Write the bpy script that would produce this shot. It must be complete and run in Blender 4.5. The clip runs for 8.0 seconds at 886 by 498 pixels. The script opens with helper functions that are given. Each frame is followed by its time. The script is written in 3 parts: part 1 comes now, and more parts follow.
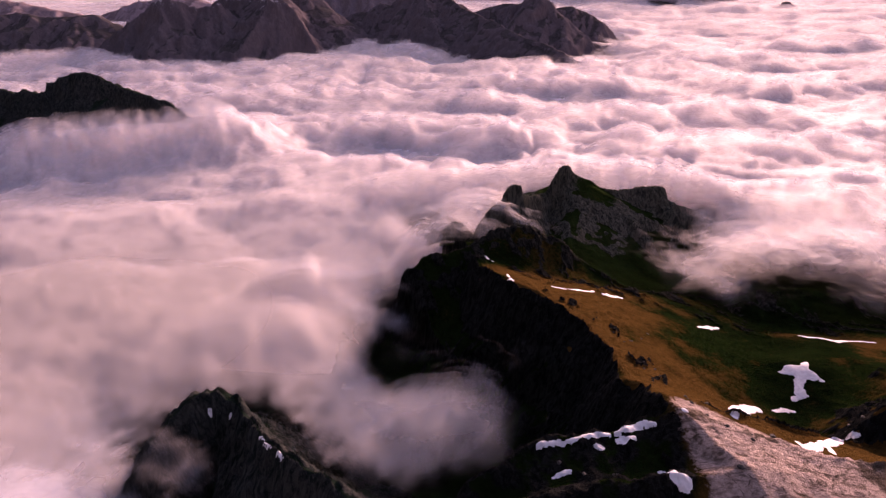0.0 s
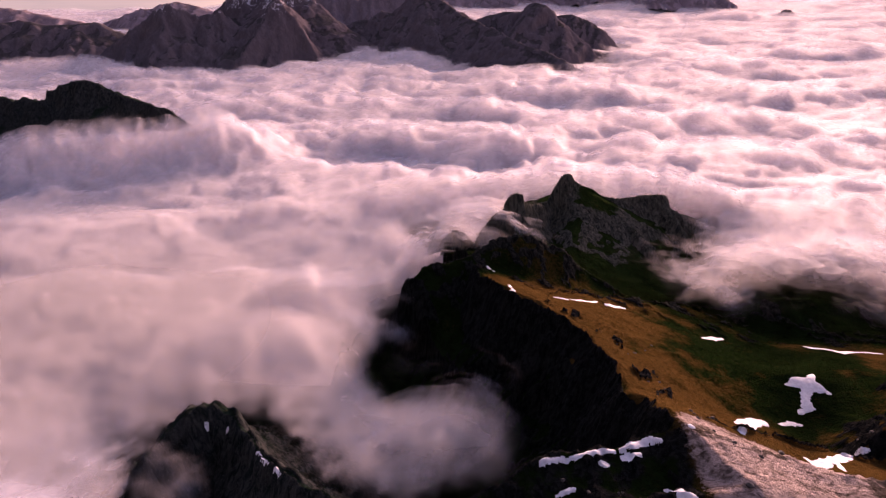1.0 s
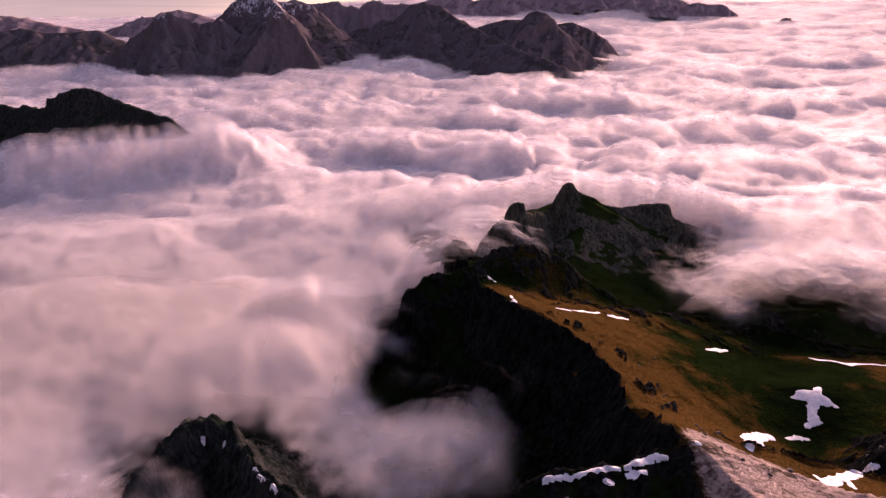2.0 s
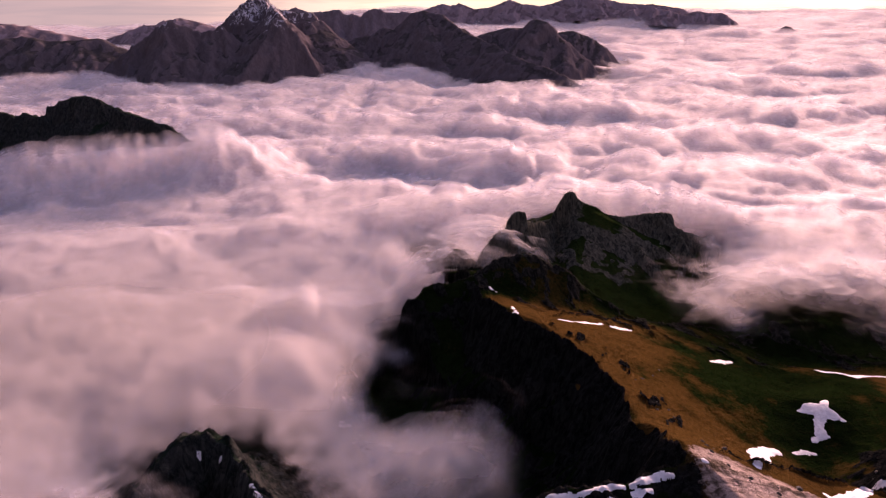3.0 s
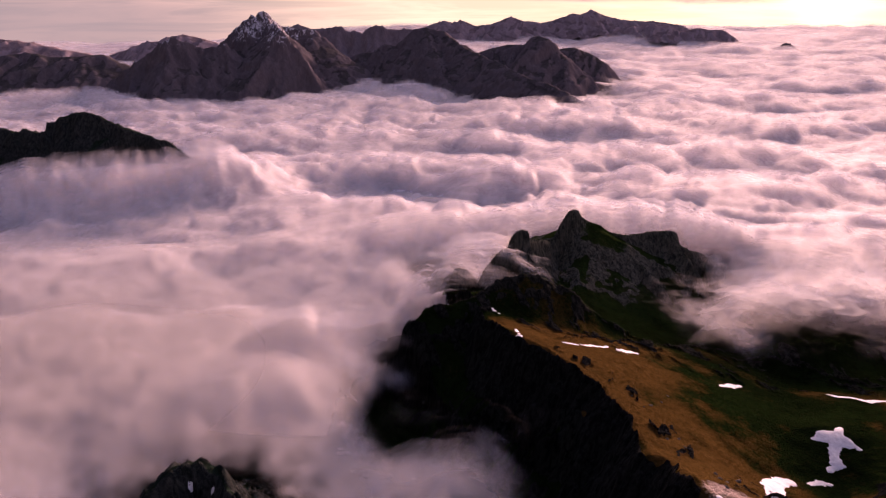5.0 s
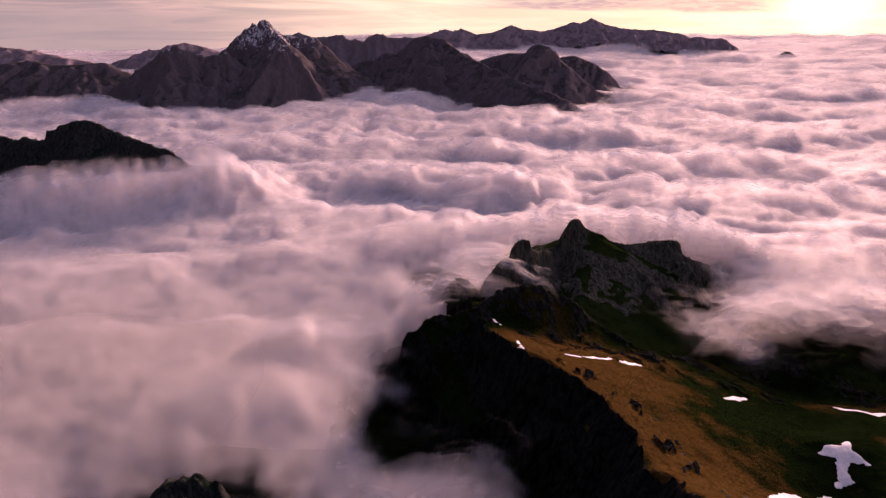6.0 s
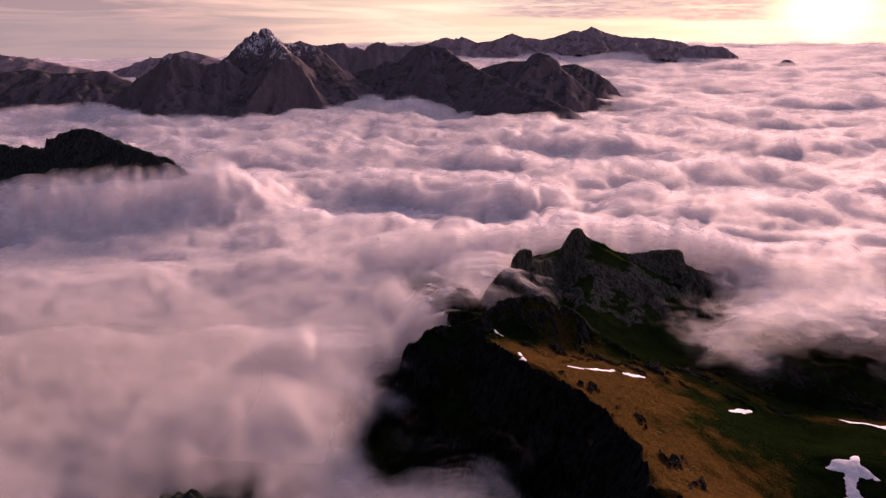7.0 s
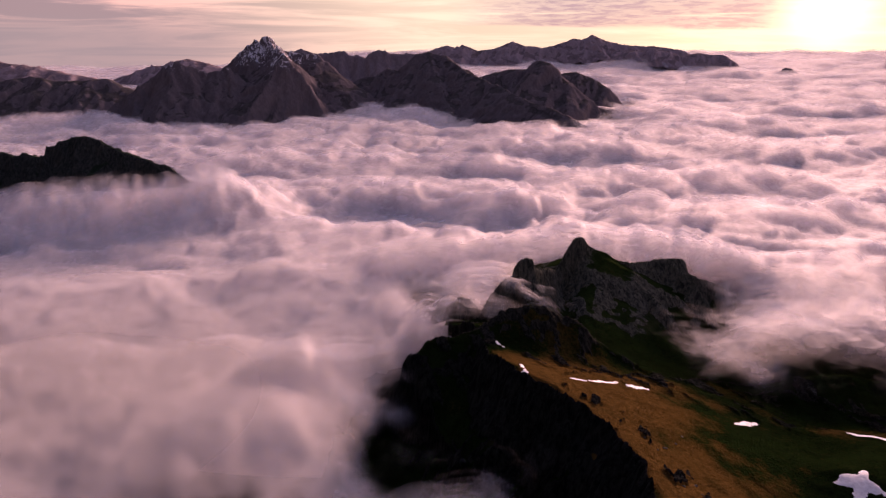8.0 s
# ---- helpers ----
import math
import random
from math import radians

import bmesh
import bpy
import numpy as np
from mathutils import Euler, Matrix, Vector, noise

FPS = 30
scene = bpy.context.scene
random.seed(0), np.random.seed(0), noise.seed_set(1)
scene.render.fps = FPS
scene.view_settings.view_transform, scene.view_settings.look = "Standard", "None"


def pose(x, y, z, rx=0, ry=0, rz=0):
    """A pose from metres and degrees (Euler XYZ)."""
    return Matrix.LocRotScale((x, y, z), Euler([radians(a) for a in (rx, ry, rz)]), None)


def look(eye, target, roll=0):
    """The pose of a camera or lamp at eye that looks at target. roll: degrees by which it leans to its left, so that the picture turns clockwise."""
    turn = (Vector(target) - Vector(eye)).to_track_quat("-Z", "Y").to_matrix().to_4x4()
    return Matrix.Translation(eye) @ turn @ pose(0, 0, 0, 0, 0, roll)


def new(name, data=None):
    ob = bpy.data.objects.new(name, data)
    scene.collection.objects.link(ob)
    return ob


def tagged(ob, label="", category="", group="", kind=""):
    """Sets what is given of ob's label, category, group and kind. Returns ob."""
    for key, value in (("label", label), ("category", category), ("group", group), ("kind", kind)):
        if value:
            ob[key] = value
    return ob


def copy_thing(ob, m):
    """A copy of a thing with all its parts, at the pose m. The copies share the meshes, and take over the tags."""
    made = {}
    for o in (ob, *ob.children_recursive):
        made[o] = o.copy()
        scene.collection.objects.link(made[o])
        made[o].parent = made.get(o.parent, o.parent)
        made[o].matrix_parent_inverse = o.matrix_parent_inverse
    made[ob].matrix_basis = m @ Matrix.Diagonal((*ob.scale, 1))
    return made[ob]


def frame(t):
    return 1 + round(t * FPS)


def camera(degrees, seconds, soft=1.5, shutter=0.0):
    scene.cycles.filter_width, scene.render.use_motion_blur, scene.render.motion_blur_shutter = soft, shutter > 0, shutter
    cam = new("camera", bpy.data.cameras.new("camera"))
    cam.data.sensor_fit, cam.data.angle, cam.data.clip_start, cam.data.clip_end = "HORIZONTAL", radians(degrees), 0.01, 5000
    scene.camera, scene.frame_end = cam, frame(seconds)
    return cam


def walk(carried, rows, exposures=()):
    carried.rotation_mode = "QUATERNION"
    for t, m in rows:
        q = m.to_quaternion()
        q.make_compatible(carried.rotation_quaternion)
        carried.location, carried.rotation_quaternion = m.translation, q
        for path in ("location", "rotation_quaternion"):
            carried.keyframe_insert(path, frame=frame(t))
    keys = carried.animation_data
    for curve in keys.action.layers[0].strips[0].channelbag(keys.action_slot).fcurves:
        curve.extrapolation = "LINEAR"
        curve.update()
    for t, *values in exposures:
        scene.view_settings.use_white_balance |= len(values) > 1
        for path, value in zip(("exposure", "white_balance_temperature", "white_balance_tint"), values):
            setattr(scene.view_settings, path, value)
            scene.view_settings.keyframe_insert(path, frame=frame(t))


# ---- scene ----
# ---------- camera: level flight forward over a ridge, tilting slowly up ----------
SPEED = 5.0
cam = camera(70.0, 8.0, 1.2)
walk(cam, [(t, pose(-0.11 * t, SPEED * t, 200 - 0.05 * t, 90 - 23.9 + p, r, 0.066 * t))
           for t, p, r in ((0, 0, 0), (1.5, 0.94, 0), (3, 1.93, -0.04), (4.5, 2.92, -0.06), (6, 3.95, -0.1), (7, 4.62, -0.1), (8, 5.28, -0.11))],
     exposures=[(0, 1.66), (4, 1.43), (8, 1.16)])

# ---------- sky and sun ----------
SUN_TURN = 30.0      # degrees clockwise from straight ahead
SUN_HIGH = 8.0
world = bpy.data.worlds.new("sky")
scene.world = world
world.use_nodes = True


class Nodes:
    """A short way to write node trees."""

    def __init__(self, tree):
        self.tree = tree
        tree.nodes.clear()

    def add(self, kind, operation="", data_type="", blend_type="", interpolation_type="", attribute_name=""):
        node = self.tree.nodes.new(kind)
        if operation:
            node.operation = operation
        if data_type:
            node.data_type = data_type
        if blend_type:
            node.blend_type = blend_type
        if interpolation_type:
            node.interpolation_type = interpolation_type
        if attribute_name:
            node.attribute_name = attribute_name
        return node

    def join(self, a, b):
        self.tree.links.new(a, b)

    def feed(self, socket, value):
        if isinstance(value, bpy.types.NodeSocket):
            self.join(value, socket)
        elif isinstance(value, (tuple, list)) and socket.type == "RGBA":
            socket.default_value = (*value, 1)[:4]
        else:
            socket.default_value = value

    def math(self, op, a, b=0.0, c=0.0):
        node = self.add("ShaderNodeMath", operation=op)
        for s, v in zip(node.inputs, (a, b, c)):
            self.feed(s, v)
        return node.outputs[0]

    def mix(self, f, a, b, how="MIX"):
        node = self.add("ShaderNodeMix", data_type="RGBA", blend_type=how)
        for s, v in zip((node.inputs[0], node.inputs[6], node.inputs[7]), (f, a, b)):
            self.feed(s, v)
        return node.outputs[2]

    def ramp(self, f, lo, hi, out_lo=0.0, out_hi=1.0, how="SMOOTHSTEP"):
        node = self.add("ShaderNodeMapRange", interpolation_type=how)
        for s, v in zip(node.inputs, (f, lo, hi, out_lo, out_hi)):
            self.feed(s, v)
        return node.outputs[0]

    def noise(self, vec, scale, detail=4.0, rough=0.55, warp=0.0):
        node = self.add("ShaderNodeTexNoise")
        self.feed(node.inputs["Vector"], vec)
        for key, v in (("Scale", scale), ("Detail", detail), ("Roughness", rough), ("Distortion", warp)):
            self.feed(node.inputs[key], v)
        return node.outputs[0]

    def stretch(self, vec, sx, sy, sz):
        node = self.add("ShaderNodeMapping")
        self.feed(node.inputs["Vector"], vec)
        node.inputs["Scale"].default_value = (sx, sy, sz)
        return node.outputs[0]

    def value(self, name):
        return self.add("ShaderNodeAttribute", attribute_name=name).outputs["Fac"]


def sun_way():
    a, e = radians(SUN_TURN), radians(SUN_HIGH)
    return Vector((math.sin(a) * math.cos(e), math.cos(a) * math.cos(e), math.sin(e)))


n = Nodes(world.node_tree)
sky = n.add("ShaderNodeTexSky")
sky.sky_type, sky.sun_disc, sky.sun_elevation, sky.sun_rotation = "NISHITA", False, radians(SUN_HIGH), radians(SUN_TURN)
sky.altitude, sky.dust_density = 2500.0, 3.0
way = n.add("ShaderNodeTexCoord").outputs["Generated"]
split = n.add("ShaderNodeSeparateXYZ")
n.join(way, split.inputs[0])
up = split.outputs[2]
toward = n.add("ShaderNodeVectorMath", operation="DOT_PRODUCT")
n.join(way, toward.inputs[0])
_a, _e = radians(29.3), radians(1.6)
toward.inputs[1].default_value = (math.sin(_a) * math.cos(_e), math.cos(_a) * math.cos(_e), math.sin(_e))
near_sun = toward.outputs["Value"]
# thin high cloud over the whole sky, rose and mauve, streaked along the horizon
streaks = n.noise(n.stretch(way, 1.3, 1.3, 16), 3.0, 6, 0.6, 0.6)
band = n.noise(n.stretch(way, 0.9, 0.9, 26), 4.2, 5, 0.55, 0.3)
veil = n.mix(n.ramp(streaks, 0.38, 0.66), (0.32, 0.215, 0.24), (0.66, 0.36, 0.325))
veil = n.mix(n.ramp(near_sun, 0.55, 0.93), veil, (0.78, 0.56, 0.43))
veil = n.mix(1.0, veil, n.ramp(streaks, 0.36, 0.64, 0.86, 1.10), "MULTIPLY")
low = n.ramp(up, 0.0, 0.035, 1.0, 0.0)
veil = n.mix(n.math("MULTIPLY", low, n.ramp(near_sun, 0.55, 0.86, 0.85, 0.08)), veil, (0.255, 0.195, 0.22))
deck = n.math("MULTIPLY", n.ramp(band, 0.24, 0.42), n.math("MULTIPLY", n.ramp(n.math("ADD", up, n.math("MULTIPLY", n.math("SUBTRACT", streaks, 0.5), 0.03)), 0.009, 0.016), n.math("MULTIPLY", n.ramp(near_sun, 0.86, 0.94), n.ramp(near_sun, 0.9999, 0.9960))))
mottle = n.noise(n.stretch(way, 1.0, 1.0, 7.0), 34.0, 4, 0.6, 0.4)
veil = n.mix(n.math("MULTIPLY", deck, n.ramp(mottle, 0.36, 0.60, 1.0, 0.6)), veil, (0.34, 0.225, 0.265))
# the sky darkens overhead and away from the sun
veil = n.mix(n.ramp(up, 0.10, 0.40), veil, n.mix(n.ramp(near_sun, 0.35, 0.95), (0.150, 0.172, 0.36), (0.88, 0.558, 0.56)))
veil = n.mix(n.ramp(near_sun, 0.55, -0.5), veil, (0.085, 0.068, 0.092))
shade = n.math("SUBTRACT", 1.0, n.math("MULTIPLY", deck, 0.85))
glow = n.math("ADD", n.math("MULTIPLY", n.math("POWER", n.ramp(near_sun, 0.95, 1.0, how="LINEAR"), 2.0), 0.15),
              n.math("MULTIPLY", n.math("POWER", n.ramp(near_sun, 0.9965, 1.0, how="LINEAR"), 4.0), 0.8))
lit = n.mix(1.0, veil, n.mix(1.0, (1.0, 0.78, 0.42), n.math("MULTIPLY", glow, shade), "MULTIPLY"), "ADD")
back1 = n.add("ShaderNodeBackground")
n.join(lit, back1.inputs[0])
back1.inputs[1].default_value = 0.66
back2 = n.add("ShaderNodeBackground")
n.join(n.mix(1.0, sky.outputs[0], (1.0, 0.70, 0.74), "MULTIPLY"), back2.inputs[0])
back2.inputs[1].default_value = 0.004
both = n.add("ShaderNodeAddShader")
n.join(back1.outputs[0], both.inputs[0])
n.join(back2.outputs[0], both.inputs[1])
n.join(both.outputs[0], n.add("ShaderNodeOutputWorld").inputs[0])

sun = new("sun", bpy.data.lights.new("sun", "SUN"))
sun.data.energy, sun.data.angle, sun.data.color = 4.5, radians(28.0), (1.0, 0.588, 0.525)
sun.matrix_world = look(sun_way() * 50, (0, 0, 0))
scene.cycles.transparent_max_bounces = 48


# ---------- noise on arrays ----------
def perlin(x, y, seed=0):
    xi, yi = np.floor(x).astype(np.int64), np.floor(y).astype(np.int64)
    xf, yf = x - xi, y - yi

    def corner(i, j):
        h = ((xi + i) * 374761393 + (yi + j) * 668265263 + seed * 974634777) & 0xFFFFFFFF
        h = ((h ^ (h >> 13)) * 1274126177) & 0xFFFFFFFF
        h = h ^ (h >> 16)
        a = (h & 0xFFFF) * (2 * math.pi / 65536)
        return np.cos(a) * (xf - i) + np.sin(a) * (yf - j)

    u, v = xf ** 3 * (xf * (xf * 6 - 15) + 10), yf ** 3 * (yf * (yf * 6 - 15) + 10)
    low_, high_ = corner(0, 0), corner(0, 1)
    low_, high_ = low_ + u * (corner(1, 0) - low_), high_ + u * (corner(1, 1) - high_)
    return 1.5 * (low_ + v * (high_ - low_))


def fbm(x, y, size, octaves=4, gain=0.5, seed=0):
    total, amp = 0.0, 1.0
    for k in range(octaves):
        total, amp, size = total + amp * perlin(x / size + 7.3 * k, y / size - 3.1 * k, seed + k), amp * gain, size * 0.49
    return total


def ridged(x, y, size, octaves=4, gain=0.5, seed=0):
    total, amp = 0.0, 1.0
    for k in range(octaves):
        total, amp, size = total + amp * (0.6 - 1.4 * np.abs(perlin(x / size + 5.7 * k, y / size + 2.3 * k, seed + k))), amp * gain, size * 0.48
    return total


def caps(x, y, size, octaves=2, gain=0.42, seed=0, sharp=3.2):
    """Rounded heads that lie side by side, like the top of a cauliflower."""
    total, amp = 0.0, 1.0
    for k in range(octaves):
        u, v = x / size + 3.7 * k, y / size - 5.1 * k
        xi, yi = np.floor(u).astype(np.int64), np.floor(v).astype(np.int64)
        heap = 0.0
        for i in (-1, 0, 1):
            for j in (-1, 0, 1):
                h = ((xi + i) * 374761393 + (yi + j) * 668265263 + (seed + k) * 974634777) & 0xFFFFFFFF
                h = ((h ^ (h >> 13)) * 1274126177) & 0xFFFFFFFF
                h = h ^ (h >> 16)
                px, py, up_ = (h & 1023) / 1023, (h >> 10 & 1023) / 1023, (h >> 20 & 255) / 255
                heap = heap + np.exp(sharp * (0.5 * up_ - 1.5 * ((u - xi - i - px) ** 2 + (v - yi - j - py) ** 2)))
        total, amp, size = total + amp * np.log(heap + 1e-6) / sharp, amp * gain, size * 0.44
    return total


def step(lo, hi, v):
    u = np.clip((v - lo) / (hi - lo), 0, 1)
    return u * u * (3 - 2 * u)


def softmax2(a, b, k):
    h = np.clip(0.5 + 0.5 * (a - b) / k, 0, 1)
    return b + (a - b) * h + k * h * (1 - h)


# ---------- land: crest lines with a profile on either side ----------
def crest(x, y, line, left, right, rounding=2.0, ribs=None):
    """Height of the slope that falls from a crest line, and the distance from the line. left, right: (height of the steep part, its width, slope beyond),
    as seen going along it. ribs: (height, spacing, seed) of the ribs and gullies that run down from the crest."""
    best, height, side, along = np.full(x.shape, 1e9), np.zeros(x.shape), np.zeros(x.shape), np.zeros(x.shape)
    start = 0.0
    for (ax, ay, az), (bx, by, bz) in zip(line[:-1], line[1:]):
        dx, dy = bx - ax, by - ay
        size = math.hypot(dx, dy)
        raw = ((x - ax) * dx + (y - ay) * dy) / size ** 2
        s = np.clip(raw, 0, 1)
        d = np.hypot(x - ax - s * dx, y - ay - s * dy)
        sign = dx * (y - ay) - dy * (x - ax)
        nearer = d < best
        best, height, side = np.where(nearer, d, best), np.where(nearer, az + s * (bz - az), height), np.where(nearer, sign, side)
        along = np.where(nearer, start + size * np.clip(raw, -0.6, 1.6), along)
        start += size
    d = np.sqrt(best ** 2 + rounding ** 2) - rounding
    # blend the two sides across the line
    f = step(-1.0, 1.0, np.sign(side) * np.minimum(best, 60) / (6 + 0.12 * best))
    fall = [h * (1 - np.exp(-d / w)) + s * d for h, w, s in (left, right)]
    z = height - (f * fall[0] + (1 - f) * fall[1])
    if ribs:
        high, wide, seed = ribs
        wave = ridged(along + 0.35 * wide * fbm(x, y, 1.5 * wide, 2, seed=seed + 3), 0.3 * best + 900 * (side > 0), wide, 3, 0.55, seed)
        z = z + high * wave * np.minimum(best / (1.6 * high), 1)
    return z, d
def lump(x, y, cx, cy, rx, ry, turn, h):
    c, s = math.cos(radians(turn)), math.sin(radians(turn))
    u, v = ((x - cx) * c + (y - cy) * s) / rx, ((y - cy) * c - (x - cx) * s) / ry
    return h * np.exp(-(u * u + v * v) ** 1.2)


def main_height(x0, y0):
    """The main ridge with its summit group, cirque, basin and the broken ground before them."""
    wx = x0 + 3.0 * fbm(x0, y0, 26, 3, seed=11)
    wy = y0 + 3.0 * fbm(x0, y0, 26, 3, seed=21)
    x, y = wx, wy
    ax, ay = 0.6 * x0 + 0.4 * x, 0.6 * y0 + 0.4 * y
    a, da = crest(ax, ay, [(8, 512, -50), (34, 518, -2), (46, 520, 12), (52, 521, 15), (53.5, 522, 23), (57, 523, 26.5), (62, 524, 28), (67, 525, 26), (69.5, 528, 18), (79, 540, 13), (87, 550, 10), (92, 557, 5), (96, 562, 7), (100.5, 566, 15), (105.5, 569, 23), (109.5, 571, 29.5), (114.5, 573, 31.5), (119.5, 574, 30), (125, 576, 22), (132, 578, 17), (141, 580, 14.5), (149, 583, 8), (158, 586, 4)],
                  (34, 8, 0.9), (24, 6.0, 0.60), 1.2, (2.6, 13, 35))
    a2, _ = crest(ax, ay, [(158, 586, 4), (173, 590, 1), (196, 598, 1.5), (208, 600, 1), (216, 602, 2), (222, 604, -1), (226, 605, -13), (238, 606, -20), (252, 606, -24.5), (272, 605, -34), (300, 602, -56), (330, 598, -75)],
                  (34, 9, 0.9), (18, 8, 0.70), 1.5, (5, 17, 36))
    a6, _ = crest(ax, ay, [(-16, 511, -36), (0, 515, -10), (8, 517, -3), (16, 518, -5), (24, 519, -14), (40, 519, -30)], (20, 6, 0.9), (20, 6, 0.8), 1.5)
    a3, _ = crest(x, y, [(125, 576, 18), (122, 548, -4), (112, 515, -17), (101, 482, -23), (90, 446, -4)], (2, 5, 0.55), (3, 5, 0.55), 8)
    a4, _ = crest(x, y, [(149, 584, 6), (164, 570, -7), (180, 552, -18), (192, 538, -32), (202, 526, -54)], (7, 5, 0.85), (10, 6, 0.8), 2, (2.5, 11, 51))
    a5, _ = crest(x, y, [(205, 600, -1), (220, 582, -14), (234, 566, -30), (248, 550, -60)], (6, 5, 0.8), (9, 6, 0.8), 2, (2.5, 11, 53))
    b, db = crest(x, y, [(-36, 390, -34), (-30, 395, 0), (-25, 398, 7), (-15, 402, 14), (2, 408, 15), (18, 414, 16), (31, 424, 22), (50, 431, 26), (66, 436, 23), (86, 440, 12), (97, 441, 2), (118, 440, -12), (160, 440, -40)],
                 (20, 8, 0.8), (12, 16, 0.5), 2.0)
    c, dc = crest(x, y, [(18, 414, 15), (30, 375, 20), (40, 352, 24), (56, 335, 24), (70, 318, 22), (81, 300, 20), (86, 275, 22), (87, 250, 25), (89, 232, 31), (88, 206, 45), (92, 190, 46), (106, 165, 43), (112, 130, 36), (112, 80, 10)],
                  (1, 8, 0.36), (40, 14, 0.62), 4.0)
    cliff_ribs = crest(x, y, [(18, 414, 0), (40, 352, 0), (70, 318, 0), (86, 275, 0), (88, 206, 0)], (0, 1, 0), (0, 1, 0), 4.0, (6, 27, 37))[0]
    d, _ = crest(x, y, [(92, 194, 45), (80, 196, 39), (57, 191, 37), (31, 186, 34), (10, 178, 26), (-6, 164, 6), (-16, 150, -25)], (3, 8, 0.15), (34, 13, 0.7), 2.5)
    d2, _ = crest(x, y, [(104, 168, 43), (74, 166, 42), (46, 164, 39), (20, 160, 33), (2, 148, 12), (-6, 130, -20)], (6, 10, 0.5), (24, 30, 0.6), 3)
    e, _ = crest(x, y, [(184, 228, 4), (197, 232, 19), (222, 238, 30), (262, 244, 44), (330, 244, 40), (420, 240, 20)], (16, 8, 0.62), (14, 7, 0.3), 3)
    g, _ = crest(x, y, [(215, 446, -58), (245, 442, -36), (268, 442, -30), (290, 446, -32), (345, 452, -46), (420, 440, -60)], (4, 8, 0.5), (4, 8, 0.3), 6)
    east = -15 - 0.30 * np.maximum(0, y0 - 318) ** 1.02 + 3 * fbm(x0, y0, 70, 3, seed=5)
    east = np.maximum(east, -66)
    near = step(240, 190, y0)
    east = east + 36 * near
    west = -75 + 0 * x0
    cliff_x = np.interp(y0, [130, 190, 204, 275, 318, 352, 414, 450, 520], [60, 60, 70, 70, 55, 25, 0, 60, 100])
    floor = west + (east - west) * step(-25, 25, x0 - cliff_x)
    z = floor
    c = c + cliff_ribs * step(2, -10, x0 - cliff_x - 20)
    for part_, k in ((b, 7), (c, 8), (a3, 8), (g, 8), (d, 6), (d2, 5), (e, 7), (a4, 3), (a5, 3), (a6, 3), (a2, 3), (a, 3)):
        z = softmax2(z, part_, k)
    return z - lump(x0, y0, 168, 265, 48, 40, 0, 11)


def rock_share(x, y, z, slope):
    """0 for turf, 1 for bare rock, by steepness and by place."""
    patch = fbm(x, y, 22, 4, 0.55, seed=41)
    r = step(0.82, 1.3, slope + 0.3 * patch)
    summit = step(500, 520, y) * step(-42, -20, z + 10 * patch) * step(0.45, 0.75, slope + 0.25 * patch)
    return np.maximum(r, summit) * (1 - 0.85 * lump(x, y, 147, 573, 30, 15, 15, 1.0))


def slope_of(z, sx, sy):
    gy, gx = np.gradient(z, sy, sx)
    return np.hypot(gx, gy)


def mesh_of(name, X, Y, Z, keep=None, values=(), material=None, chosen=None):
    """A mesh on a grid of places; keep: which vertices stay; values: named numbers for each vertex."""
    rows, cols = Z.shape
    index = np.arange(rows * cols).reshape(rows, cols)
    quads = np.stack([index[:-1, :-1], index[:-1, 1:], index[1:, 1:], index[1:, :-1]], -1).reshape(-1, 4)
    used = np.arange(rows * cols)
    if keep is not None:
        quads = quads[keep.ravel()[quads].any(1)]
        if chosen is not None:
            quads = quads[chosen(quads)]
        used = np.unique(quads)
        back = np.zeros(rows * cols, np.int64)
        back[used] = np.arange(len(used))
        quads = back[quads]
    co = np.stack([X.ravel(), Y.ravel(), Z.ravel()], 1)[used].astype(np.float32)
    me = bpy.data.meshes.new(name)
    me.vertices.add(len(co))
    me.vertices.foreach_set("co", co.ravel())
    me.loops.add(4 * len(quads))
    me.loops.foreach_set("vertex_index", quads.ravel().astype(np.int32))
    me.polygons.add(len(quads))
    me.polygons.foreach_set("loop_start", np.arange(0, 4 * len(quads), 4, dtype=np.int32))
    me.polygons.foreach_set("use_smooth", np.ones(len(quads), bool))
    me.update(calc_edges=True)
    for key, v in values:
        at = me.attributes.new(key, "FLOAT", "POINT")
        at.data.foreach_set("value", v.ravel()[used].astype(np.float32))
    if material:
        me.materials.append(material)
    return me


def landform(name, X, Y, Z, keep, values, material, rock, label, kind=""):
    """A mountain with its bare rock and its turf as two parts that meet edge to edge."""
    whole = tagged(new(name), label, "mountain", kind=kind)
    share = rock
    for _ in range(30):
        p = np.pad(share, 1, mode="edge")
        share = (p[:-2, 1:-1] + p[2:, 1:-1] + p[1:-1, :-2] + p[1:-1, 2:]) / 4
    kept = share[keep]
    share = share.ravel()
    if min((kept > 0.5).mean(), (kept <= 0.5).mean()) < 0.15:
        share = np.full(share.shape, float(kept.mean() > 0.5))
    for part_name, test in (("rock_face", lambda q: share[q].mean(1) > 0.5), ("turf_slope", lambda q: share[q].mean(1) <= 0.5)):
        me = mesh_of(part_name, X, Y, Z, keep, values, material, test)
        if len(me.polygons):
            new(part_name, me).parent = whole
    return whole


def grid(x0, x1, y0, y1, s):
    return np.meshgrid(np.arange(x0, x1 + s / 2, s), np.arange(y0, y1 + s / 2, s))


